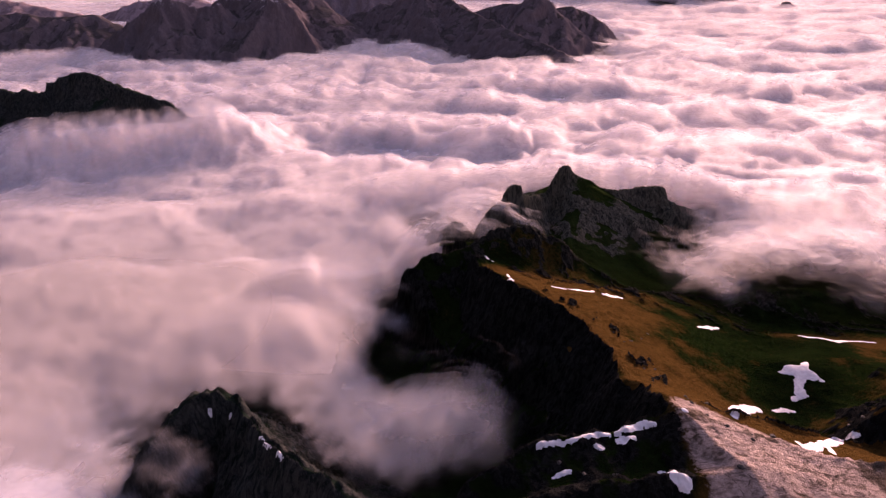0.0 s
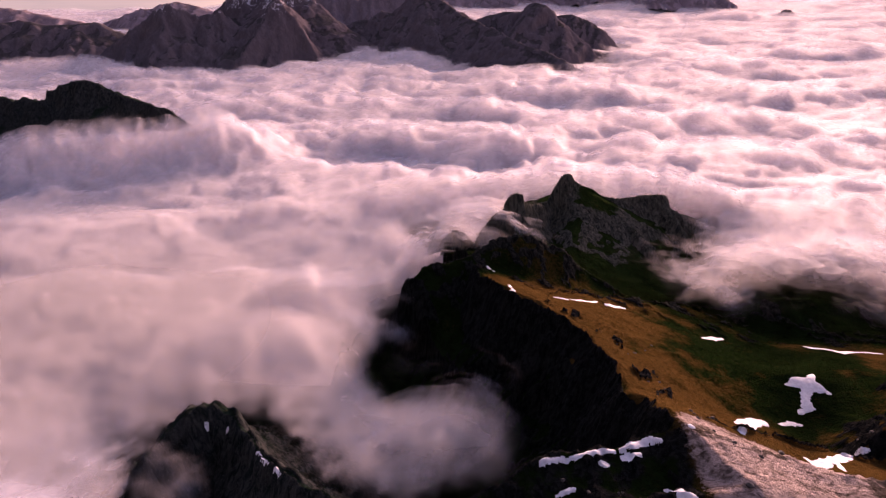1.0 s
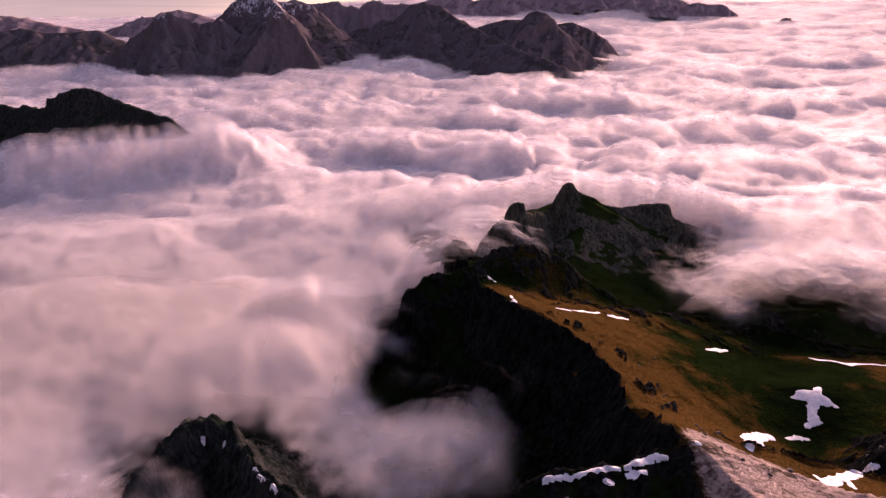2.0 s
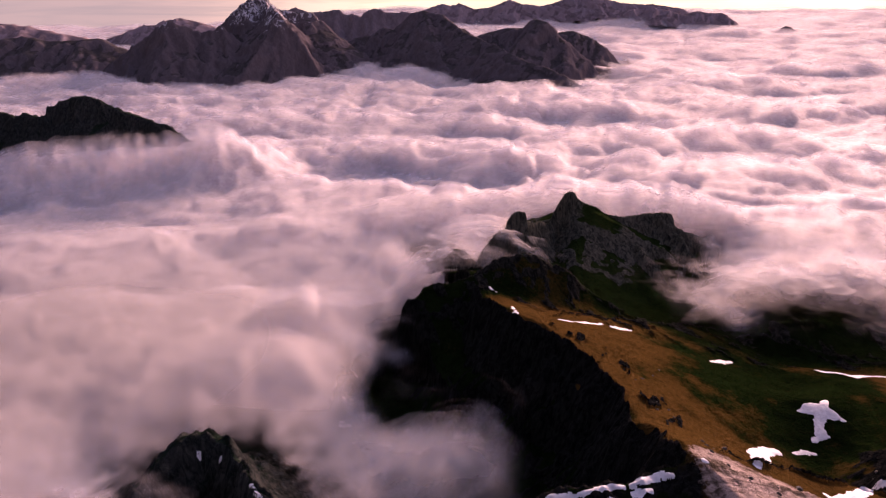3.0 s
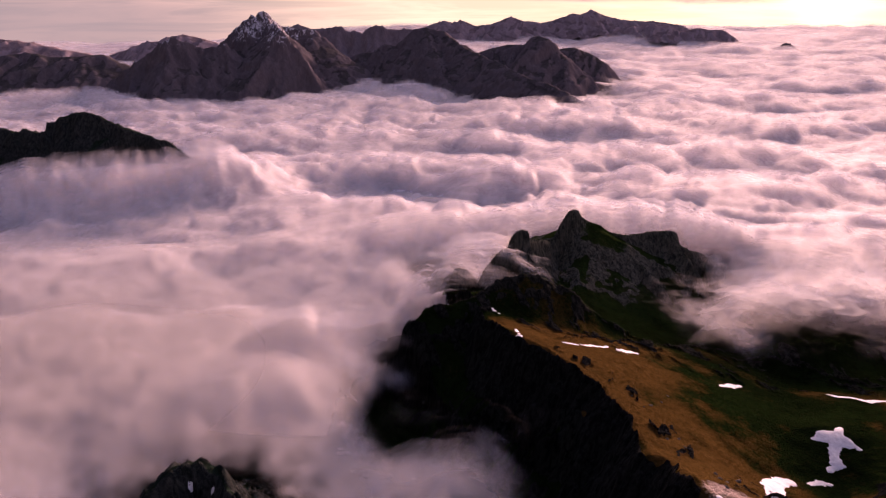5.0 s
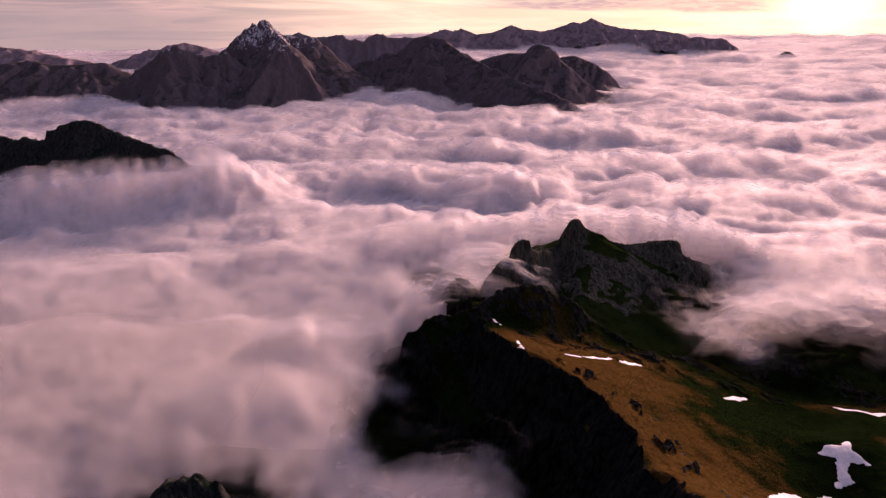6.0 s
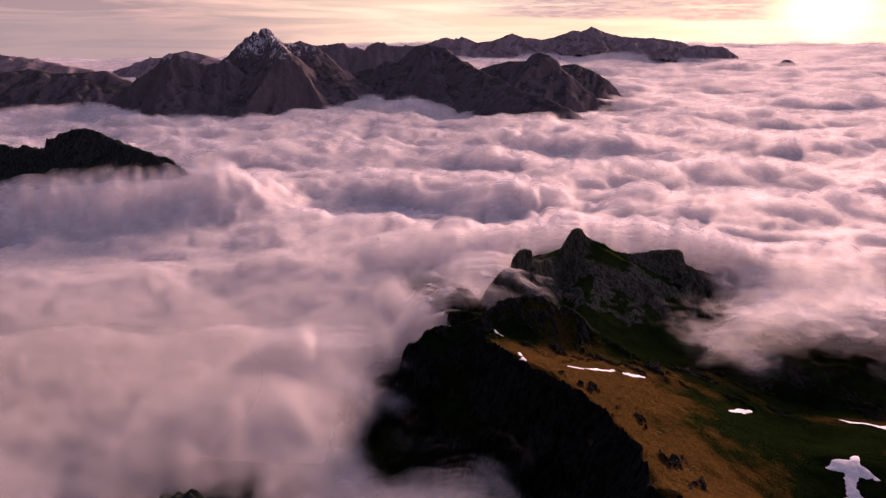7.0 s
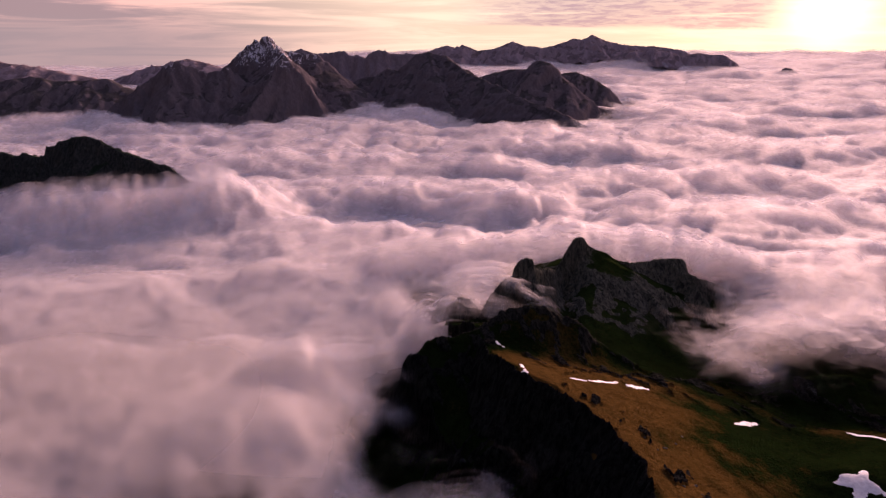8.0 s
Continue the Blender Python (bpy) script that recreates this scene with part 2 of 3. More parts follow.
def rough(x, y, z, slope, rock, size=1.0, crags=3.0):
    """Crags on rock and tussocks on turf."""
    crag = ridged(x + 0.5 * z, y - 0.3 * z, 15 * size, 3, 0.55, seed=61)
    ribs = ridged(x + 0.2 * y, y + 0.1 * z, 6.0 * size, 4, 0.62, seed=71)
    turf = fbm(x, y, 9 * size, 4, 0.5, seed=81)
    return z + size * (rock * (crags * crag + 1.25 * ribs) + (1 - rock) * 0.3 * turf)


# ---------- materials ----------
def surface(name):
    m = bpy.data.materials.new(name)
    m.use_nodes = True
    nn = Nodes(m.node_tree)
    out = nn.add("ShaderNodeOutputMaterial")
    bsdf = nn.add("ShaderNodeBsdfPrincipled")
    nn.join(bsdf.outputs[0], out.inputs[0])
    at = nn.add("ShaderNodeTexCoord").outputs["Object"]
    return m, nn, bsdf, out, at


def bump(nn, bsdf, height, strength, distance):
    node = nn.add("ShaderNodeBump")
    nn.feed(node.inputs["Strength"], strength)
    nn.feed(node.inputs["Distance"], distance)
    nn.feed(node.inputs["Height"], height)
    nn.join(node.outputs[0], bsdf.inputs["Normal"])


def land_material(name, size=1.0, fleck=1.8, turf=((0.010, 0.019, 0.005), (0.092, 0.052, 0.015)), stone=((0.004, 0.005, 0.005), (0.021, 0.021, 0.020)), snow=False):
    m, nn, bsdf, out, at = surface(name)
    rock, warm, pale = nn.value("rock"), nn.value("warm"), nn.value("pale")
    fine = nn.noise(at, 0.55 / size, 6, 0.65)
    broad = nn.noise(at, 0.05 / size, 5, 0.6, 0.4)
    speck = nn.noise(at, 1.8 / size, 3, 0.7)
    streak = nn.noise(nn.stretch(at, 0.35, 0.35, 0.06), 1.0 / size, 5, 0.65, 0.8)
    green = nn.mix(nn.ramp(broad, 0.35, 0.65), turf[0], tuple(0.75 * c for c in turf[0]))
    grass = nn.mix(nn.ramp(nn.math("ADD", warm, nn.math("MULTIPLY", nn.math("SUBTRACT", fine, 0.5), 0.7)), 0.25, 0.75), green, turf[1])
    grass = nn.mix(nn.ramp(fine, 0.45, 0.72, 0, 0.4), grass, (0.020, 0.016, 0.008))
    patchy = nn.noise(at, 0.16 / size, 7, 0.62, 1.4)
    grass = nn.mix(nn.ramp(patchy, 0.46, 0.72, 0.0, 0.6), grass, nn.mix(1.0, grass, (0.28, 0.32, 0.34), "MULTIPLY"))
    grass = nn.mix(nn.ramp(speck, 0.48, 0.64, 0.0, 0.35), grass, nn.mix(1.0, grass, (0.35, 0.38, 0.42), "MULTIPLY"))
    # summit turf brightened in its colour, for the warm light on it
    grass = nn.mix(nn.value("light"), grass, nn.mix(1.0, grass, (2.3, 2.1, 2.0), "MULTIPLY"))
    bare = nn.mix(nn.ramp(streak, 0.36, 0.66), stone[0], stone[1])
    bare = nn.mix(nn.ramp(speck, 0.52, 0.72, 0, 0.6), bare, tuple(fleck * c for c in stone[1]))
    # summit rock is paler stone, brightened further in colour for the same light
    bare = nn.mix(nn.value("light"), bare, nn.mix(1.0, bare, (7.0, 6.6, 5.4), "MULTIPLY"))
    mask = nn.ramp(nn.math("ADD", rock, nn.math("MULTIPLY", nn.math("SUBTRACT", fine, 0.5), 0.6)), 0.38, 0.62)
    colour = nn.mix(mask, grass, bare)
    scree = nn.mix(nn.ramp(fine, 0.35, 0.68), (0.62, 0.49, 0.43), (0.42, 0.325, 0.28))
    scree = nn.mix(nn.ramp(speck, 0.55, 0.72, 0, 0.5), scree, (0.12, 0.085, 0.07))
    turned = nn.add("ShaderNodeMapping")
    nn.join(at, turned.inputs["Vector"])
    turned.inputs["Rotation"].default_value = (0, 0, radians(38))
    turned.inputs["Scale"].default_value = (0.25, 1.1, 0.5)
    flow = nn.noise(turned.outputs[0], 0.5 / size, 6, 0.62, 0.5)
    scree = nn.mix(nn.ramp(flow, 0.48, 0.64, 0, 0.75), scree, (0.13, 0.095, 0.075))
    scree = nn.mix(nn.ramp(patchy, 0.54, 0.62, 0, 0.7), scree, (0.085, 0.065, 0.05))
    scree = nn.mix(nn.ramp(broad, 0.54, 0.60, 0, 0.8), scree, (0.045, 0.036, 0.022))
    colour = nn.mix(nn.ramp(nn.math("ADD", pale, nn.math("MULTIPLY", nn.math("SUBTRACT", fine, 0.5), 0.8)), 0.42, 0.66), colour, scree)
    if snow:
        split_ = nn.add("ShaderNodeSeparateXYZ")
        nn.join(nn.add("ShaderNodeNewGeometry").outputs["Normal"], split_.inputs[0])
        cover = nn.math("ADD", nn.math("MULTIPLY_ADD", nn.value("snow"), 0.75, -0.18), nn.math("MULTIPLY", nn.math("SUBTRACT", streak, 0.5), 2.0))
        cover = nn.math("MULTIPLY", nn.ramp(cover, 0.5, 0.68), nn.ramp(split_.outputs[2], 0.25, 0.6))
        colour = nn.mix(cover, colour, (0.62, 0.60, 0.64))
    nn.join(colour, bsdf.inputs["Base Color"])
    bsdf.inputs["Roughness"].default_value = 1.0
    bsdf.inputs["IOR"].default_value = 1.02
    bsdf.inputs["Specular IOR Level"].default_value = 0.0
    relief = nn.math("ADD", nn.math("MULTIPLY", fine, 0.7), nn.math("MULTIPLY", speck, 0.3))
    bump(nn, bsdf, relief, 1.0 if size < 2 else 0.3, 3.2 * size)
    return m


def even_normal(nn, share):
    """Drops scatter alike whichever way the cloud's skin lies, so its own normal counts only in part."""
    scaled, summed, unit = (nn.add("ShaderNodeVectorMath", operation=op) for op in ("SCALE", "ADD", "NORMALIZE"))
    nn.join(nn.add("ShaderNodeNewGeometry").outputs["Normal"], scaled.inputs[0])
    scaled.inputs["Scale"].default_value = share
    nn.join(scaled.outputs[0], summed.inputs[0])
    summed.inputs[1].default_value = (0.15, 0.26, 0.80)
    nn.join(summed.outputs[0], unit.inputs[0])
    return unit.outputs[0]


def forward(nn, body, normal, share):
    """Drops throw most of the light onward, so cloud is brightest towards the sun."""
    gloss, both_ = nn.add("ShaderNodeBsdfGlossy"), nn.add("ShaderNodeMixShader")
    gloss.inputs["Color"].default_value = (0.98, 0.915, 0.885, 1)
    gloss.inputs["Roughness"].default_value = 0.8
    nn.join(normal, gloss.inputs["Normal"])
    both_.inputs[0].default_value = share
    nn.join(body.outputs[0], both_.inputs[1])
    nn.join(gloss.outputs[0], both_.inputs[2])
    return both_


def cloud_material(name, grain, lo=0.0, hi=1.0, top=1.0, torn=0.0, facing=0.9, onward=0.58):
    """Cloud whose opacity follows its thickness, and which scatters light all round. torn: how ragged it is where thick; onward: the share of light thrown forward."""
    m, nn, bsdf, out, at = surface(name)
    even = even_normal(nn, facing)
    near_, far_ = nn.add("ShaderNodeBsdfDiffuse"), nn.add("ShaderNodeBsdfTranslucent")
    body = nn.add("ShaderNodeMixShader")
    body.inputs[0].default_value = 0.74
    for k, node in enumerate((near_, far_)):
        node.inputs[0].default_value = (0.79, 0.825, 0.97, 1)
        nn.join(node.outputs[0], body.inputs[1 + k])
        nn.join(even, node.inputs["Normal"])
    body = forward(nn, body, even_normal(nn, 0.45), onward)
    soft = nn.noise(at, grain, 5, 0.58, 0.4)
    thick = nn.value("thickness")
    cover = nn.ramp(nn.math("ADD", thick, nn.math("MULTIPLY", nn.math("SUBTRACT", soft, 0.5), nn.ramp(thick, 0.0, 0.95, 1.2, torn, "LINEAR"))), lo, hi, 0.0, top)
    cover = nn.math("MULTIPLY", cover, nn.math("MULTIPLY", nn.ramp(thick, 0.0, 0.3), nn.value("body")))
    clear = nn.add("ShaderNodeBsdfTransparent")
    whole = nn.add("ShaderNodeMixShader")
    nn.join(cover, whole.inputs[0])
    nn.join(clear.outputs[0], whole.inputs[1])
    nn.join(body.outputs[0], whole.inputs[2])
    nn.join(whole.outputs[0], out.inputs[0])
    return m


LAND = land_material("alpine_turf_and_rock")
DARK = land_material("dark_crag", turf=((0.022, 0.038, 0.026), (0.040, 0.040, 0.024)), stone=((0.013, 0.018, 0.017), (0.060, 0.062, 0.058)))
# haze is painted into these three rock colours, paler and mauver with distance
FAR = land_material("haze_tinted_far_rock", 3.5, 1.05, turf=((0.100, 0.090, 0.092), (0.114, 0.096, 0.093)), stone=((0.112, 0.094, 0.103), (0.150, 0.126, 0.138)), snow=True)
MIDDLE = land_material("haze_tinted_middle_rock", 4.0, 1.05, turf=((0.20, 0.162, 0.176), (0.22, 0.176, 0.182)), stone=((0.20, 0.165, 0.184), (0.27, 0.225, 0.247)), snow=True)
HAZY = land_material("haze_tinted_skyline_rock", 8.0, 1.05, turf=((0.29, 0.225, 0.24), (0.31, 0.24, 0.245)), stone=((0.30, 0.235, 0.255), (0.36, 0.29, 0.315)), snow=True)
CLOUD = cloud_material("cloud", 0.05, facing=1.3)
VEIL = cloud_material("cloud_veil", 0.07, 0.10, 1.0, 0.45, 0.55, 1.15)
MIST = cloud_material("mist", 0.04, 0.12, 1.0, 0.6, facing=0.3, onward=0.22)


def snow_material():
    m, nn, bsdf, out, at = surface("old_snow")
    fine = nn.noise(at, 0.6, 5, 0.6)
    dirt = nn.noise(nn.stretch(at, 1, 1, 1), 0.12, 5, 0.65, 1.0)
    colour = nn.mix(nn.ramp(fine, 0.4, 0.7), (0.80, 0.79, 0.82), (0.68, 0.66, 0.69))
    colour = nn.mix(nn.ramp(dirt, 0.55, 0.75, 0, 0.35), colour, (0.42, 0.36, 0.34))
    nn.join(colour, bsdf.inputs["Base Color"])
    bsdf.inputs["Roughness"].default_value = 0.7
    bump(nn, bsdf, fine, 0.4, 0.5)
    return m


SNOW = snow_material()


SURFACES = {}


def surface_at(name, x, y):
    """The finished height of a landform at places x, y."""
    x0, y0, s, Z = SURFACES[name]
    u, v = np.clip((x - x0) / s, 0, Z.shape[1] - 1.01), np.clip((y - y0) / s, 0, Z.shape[0] - 1.01)
    i, j = u.astype(int), v.astype(int)
    f, g = u - i, v - j
    return (Z[j, i] * (1 - f) + Z[j, i + 1] * f) * (1 - g) + (Z[j + 1, i] * (1 - f) + Z[j + 1, i + 1] * f) * g


# ---------- the main ridge ----------
def main_ridge():
    s = 0.85
    X, Y = grid(-70, 400, 110, 650, s)
    Z = main_height(X, Y)
    sl = slope_of(Z, s, s)
    rock = rock_share(X, Y, Z, sl)
    plateau = step(80, 98, X) * step(226, 196, X + 0.9 * (Y - 165) + 9 * fbm(X, Y, 22, 3, seed=77)) * step(214, 196, Y + 0.35 * (X - 100)) * step(130, 150, Y)
    pale = plateau
    crags = step(215, 200, Y) * step(96, 84, X) * (0.55 + 0.5 * fbm(X, Y, 14, 3, seed=47))
    rock = np.clip(np.maximum(rock, crags), 0, 1)
    green = np.maximum(lump(X, Y, 202, 332, 78, 88, 10, 1.0), 0.66 * step(425, 455, Y))
    green = np.maximum(green, lump(X, Y, 285, 420, 90, 60, 0, 0.9))
    green = np.maximum(green, step(12, -14, X - np.interp(Y, [190, 230, 318, 352, 414], [88, 88, 66, 38, 18])))
    green = np.maximum(green, lump(X, Y, 15, 400, 40, 24, 0, 0.9))
    warm = np.clip(1 - green + 0.35 * fbm(X, Y, 30, 4, 0.55, seed=91), 0, 1)
    warm = warm * (1 - 0.55 * step(385, 415, Y))
    # brightens the colours from the shaded near ridge to the warm-lit summit
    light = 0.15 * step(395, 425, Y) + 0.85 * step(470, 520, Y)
    off = X - np.interp(Y, [190, 232, 275, 300, 318, 352], [94, 92, 88, 83, 72, 44])
    band = step(2, 8, off) * step(34, 18, off) * step(355, 330, Y) * step(196, 215, Y)
    rock = np.maximum(rock, 0.85 * band * step(0.30, 0.52, fbm(X - 0.3 * Y, 0.45 * Y, 9, 3, 0.5, seed=87)))
    rock = np.maximum(rock, 0.8 * step(360, 400, Y) * step(470, 440, Y) * step(0.2, 0.5, fbm(X + 0.5 * Y, 0.5 * Y, 16, 4, 0.55, seed=89)))
    knobs = step(9, 2, np.abs(Y - np.interp(X, [18, 31, 50, 66, 86, 97], [414, 424, 431, 436, 440, 441]))) * step(14, 22, X) * step(105, 90, X)
    rock = np.clip(np.maximum(rock, knobs * (0.6 + 0.6 * fbm(X, Y, 9, 3, seed=57))), 0, 1)
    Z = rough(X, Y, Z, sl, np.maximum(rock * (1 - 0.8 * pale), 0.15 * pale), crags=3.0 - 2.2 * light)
    SURFACES["ridge"] = (-70, 110, s, Z)
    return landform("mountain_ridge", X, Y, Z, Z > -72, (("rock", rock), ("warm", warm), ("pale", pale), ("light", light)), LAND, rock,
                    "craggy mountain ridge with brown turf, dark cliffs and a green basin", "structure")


def line_height(line, left, right, rounding, wobble, seed, spur=0.0):
    """spur: how high the side ribs stand over the gullies between them."""
    def height(x, y):
        u = x + wobble * fbm(x, y, 9 * wobble, 3, seed=seed)
        v = y + wobble * fbm(x, y, 9 * wobble, 3, seed=seed + 9)
        z = crest(u, v, line, left, right, rounding, (spur, 4.5 * spur, seed + 31) if spur else None)[0]
        return z
    return height


def boulder_material():
    m, nn, bsdf, out, at = surface("lichened_stone")
    fine = nn.noise(at, 3.0, 6, 0.65)
    lichen = nn.noise(at, 1.3, 4, 0.6, 0.6)
    colour = nn.mix(nn.ramp(fine, 0.35, 0.7), (0.030, 0.028, 0.028), (0.10, 0.088, 0.08))
    colour = nn.mix(nn.ramp(lichen, 0.58, 0.7, 0, 0.5), colour, (0.075, 0.075, 0.04))
    nn.join(colour, bsdf.inputs["Base Color"])
    bsdf.inputs["Roughness"].default_value = 0.95
    bump(nn, bsdf, fine, 0.7, 0.15)
    return m


BOULDER = boulder_material()


def hill(name, heights, box, s, low, material, label, size=1.0, snow_from=None):
    """A mountain or hill of its own, built on the highest of its crest lines."""
    X, Y = grid(*box, s)
    Z = heights[0](X, Y)
    for h in heights[1:]:
        Z = softmax2(Z, h(X, Y), 4 * size)
    sl = slope_of(Z, s, s)
    rock = np.clip(step(0.5, 0.95, sl + 0.25 * fbm(X, Y, 22 * size, 4, 0.55, seed=41)), 0.15, 1)
    Z = rough(X, Y, Z, sl, rock, size, 3.0 if size < 2 else 1.7)
    SURFACES[name + label] = (box[0], box[2], s, Z)
    values = [("rock", rock), ("warm", 0.35 + 0 * Z), ("pale", 0 * Z)]
    if snow_from is not None:
        values.append(("snow", step(snow_from[0], snow_from[1], Z + 0.15 * (snow_from[1] - snow_from[0]) * fbm(X, Y, 60, 3, seed=7))))
    return landform(name, X, Y, Z, Z > low, values, material, rock, label)


main_ridge()
left_hill = line_height([(-152, 220, -25), (-134, 228, 2), (-127, 242, 6), (-122, 254, 10), (-112, 258, 9), (-104, 257, 4), (-90, 240, 3), (-76, 215, 14), (-60, 200, 17), (-43, 188, 19), (-28, 172, 18), (-18, 150, 0)],
                        (20, 8, 0.8), (22, 9, 0.8), 2.5, 2.5, 131, 3)
hill("rocky_knoll", [left_hill], (-230, 40, 110, 330), 0.9, -75, DARK, "dark craggy knoll rising out of the fog")
west_peak = line_height([(-300, 872, -45), (-345, 888, 2), (-398, 900, 29), (-440, 918, 38), (-476, 930, 47), (-505, 938, 59), (-520, 940, 63), (-545, 945, 57), (-578, 950, 44), (-600, 970, 27), (-640, 995, 24), (-653, 1000, 28), (-680, 1020, 16), (-714, 1036, 22), (-800, 1060, 45), (-900, 1080, 60)],
                        (25, 15, 0.8), (14, 12, 0.72), 3, 5.0, 141, 12)
hill("dark_mountain", [west_peak], (-960, -240, 760, 1160), 2.5, -90, DARK, "dark green mountain standing out of the cloud", 1.6)


# ---------- far mountains ----------
def far_mountain(name, lines, s, label, size=5.0, steep=(60, 60, 0.55), snow_from=None, wobble=6, low=-110, reach=330, spur=20, material=None):
    xs, ys = [p[0] for ln in lines for p in ln], [p[1] for ln in lines for p in ln]
    hs = [line_height(ln, steep, steep, 1.5, wobble, 151 + 7 * k, spur) for k, ln in enumerate(lines)]
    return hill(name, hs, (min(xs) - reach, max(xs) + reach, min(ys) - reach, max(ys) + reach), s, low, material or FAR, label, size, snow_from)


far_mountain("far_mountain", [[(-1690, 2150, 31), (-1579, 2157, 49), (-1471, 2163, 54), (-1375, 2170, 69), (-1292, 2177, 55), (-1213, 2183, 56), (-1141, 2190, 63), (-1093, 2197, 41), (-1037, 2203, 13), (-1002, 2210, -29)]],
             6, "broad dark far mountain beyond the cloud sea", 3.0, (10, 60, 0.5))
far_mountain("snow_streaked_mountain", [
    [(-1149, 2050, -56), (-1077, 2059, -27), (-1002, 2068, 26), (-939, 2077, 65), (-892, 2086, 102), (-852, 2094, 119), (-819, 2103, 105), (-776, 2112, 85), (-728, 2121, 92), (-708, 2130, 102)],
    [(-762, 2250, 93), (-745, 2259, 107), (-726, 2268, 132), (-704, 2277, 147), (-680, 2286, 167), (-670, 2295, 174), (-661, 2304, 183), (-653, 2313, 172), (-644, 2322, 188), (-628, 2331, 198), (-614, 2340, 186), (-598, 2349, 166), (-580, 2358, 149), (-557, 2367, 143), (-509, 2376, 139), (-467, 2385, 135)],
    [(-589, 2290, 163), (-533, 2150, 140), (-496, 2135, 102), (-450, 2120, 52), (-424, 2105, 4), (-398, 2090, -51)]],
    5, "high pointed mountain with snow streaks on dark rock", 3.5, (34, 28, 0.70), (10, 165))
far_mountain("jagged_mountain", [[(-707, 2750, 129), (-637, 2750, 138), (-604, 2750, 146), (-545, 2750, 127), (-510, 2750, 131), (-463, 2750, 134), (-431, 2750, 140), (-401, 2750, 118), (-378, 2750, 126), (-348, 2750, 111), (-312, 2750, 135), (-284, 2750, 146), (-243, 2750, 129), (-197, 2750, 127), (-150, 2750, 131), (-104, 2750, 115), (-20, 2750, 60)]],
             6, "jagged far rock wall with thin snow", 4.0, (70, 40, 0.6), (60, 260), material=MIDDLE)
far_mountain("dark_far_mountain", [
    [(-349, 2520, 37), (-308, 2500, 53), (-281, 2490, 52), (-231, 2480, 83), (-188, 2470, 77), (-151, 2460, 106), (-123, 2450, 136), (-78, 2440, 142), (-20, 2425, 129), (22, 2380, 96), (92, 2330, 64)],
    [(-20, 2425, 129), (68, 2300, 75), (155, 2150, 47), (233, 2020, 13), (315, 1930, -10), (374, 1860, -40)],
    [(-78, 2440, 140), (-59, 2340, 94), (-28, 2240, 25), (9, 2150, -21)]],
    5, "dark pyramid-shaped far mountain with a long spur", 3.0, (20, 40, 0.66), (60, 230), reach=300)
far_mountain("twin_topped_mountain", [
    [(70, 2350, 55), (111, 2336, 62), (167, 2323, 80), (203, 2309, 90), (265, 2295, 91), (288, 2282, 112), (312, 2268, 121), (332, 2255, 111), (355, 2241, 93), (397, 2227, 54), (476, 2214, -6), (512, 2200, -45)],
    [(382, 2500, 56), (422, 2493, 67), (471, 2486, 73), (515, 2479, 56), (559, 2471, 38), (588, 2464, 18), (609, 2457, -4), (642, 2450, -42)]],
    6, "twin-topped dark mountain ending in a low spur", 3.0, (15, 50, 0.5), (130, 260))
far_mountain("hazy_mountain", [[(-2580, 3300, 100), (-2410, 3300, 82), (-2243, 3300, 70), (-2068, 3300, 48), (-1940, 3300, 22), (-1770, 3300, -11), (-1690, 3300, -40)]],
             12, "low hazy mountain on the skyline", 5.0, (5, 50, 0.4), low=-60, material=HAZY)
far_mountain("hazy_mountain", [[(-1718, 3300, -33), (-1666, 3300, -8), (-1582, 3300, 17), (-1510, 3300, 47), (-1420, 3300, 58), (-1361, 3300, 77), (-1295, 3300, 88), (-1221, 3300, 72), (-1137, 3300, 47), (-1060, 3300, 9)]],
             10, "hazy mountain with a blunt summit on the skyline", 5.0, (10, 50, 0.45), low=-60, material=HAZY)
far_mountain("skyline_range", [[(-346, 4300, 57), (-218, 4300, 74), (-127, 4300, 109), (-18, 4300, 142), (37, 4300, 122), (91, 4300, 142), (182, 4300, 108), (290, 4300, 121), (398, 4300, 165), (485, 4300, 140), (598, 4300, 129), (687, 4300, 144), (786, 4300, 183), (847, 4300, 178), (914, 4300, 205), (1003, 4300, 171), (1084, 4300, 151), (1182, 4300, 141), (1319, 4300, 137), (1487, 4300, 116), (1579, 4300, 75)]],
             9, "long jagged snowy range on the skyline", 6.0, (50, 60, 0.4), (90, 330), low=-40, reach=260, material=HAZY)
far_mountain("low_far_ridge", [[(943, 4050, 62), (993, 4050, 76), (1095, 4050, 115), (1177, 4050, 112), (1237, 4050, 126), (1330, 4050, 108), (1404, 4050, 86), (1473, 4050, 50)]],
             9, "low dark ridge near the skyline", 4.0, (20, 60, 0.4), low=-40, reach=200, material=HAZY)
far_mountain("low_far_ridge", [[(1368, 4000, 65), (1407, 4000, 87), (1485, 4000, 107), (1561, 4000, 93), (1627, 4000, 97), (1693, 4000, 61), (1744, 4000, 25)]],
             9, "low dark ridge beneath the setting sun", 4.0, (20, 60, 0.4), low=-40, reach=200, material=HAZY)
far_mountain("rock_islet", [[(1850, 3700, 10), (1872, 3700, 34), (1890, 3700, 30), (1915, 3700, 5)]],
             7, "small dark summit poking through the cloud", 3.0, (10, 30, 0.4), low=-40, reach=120)

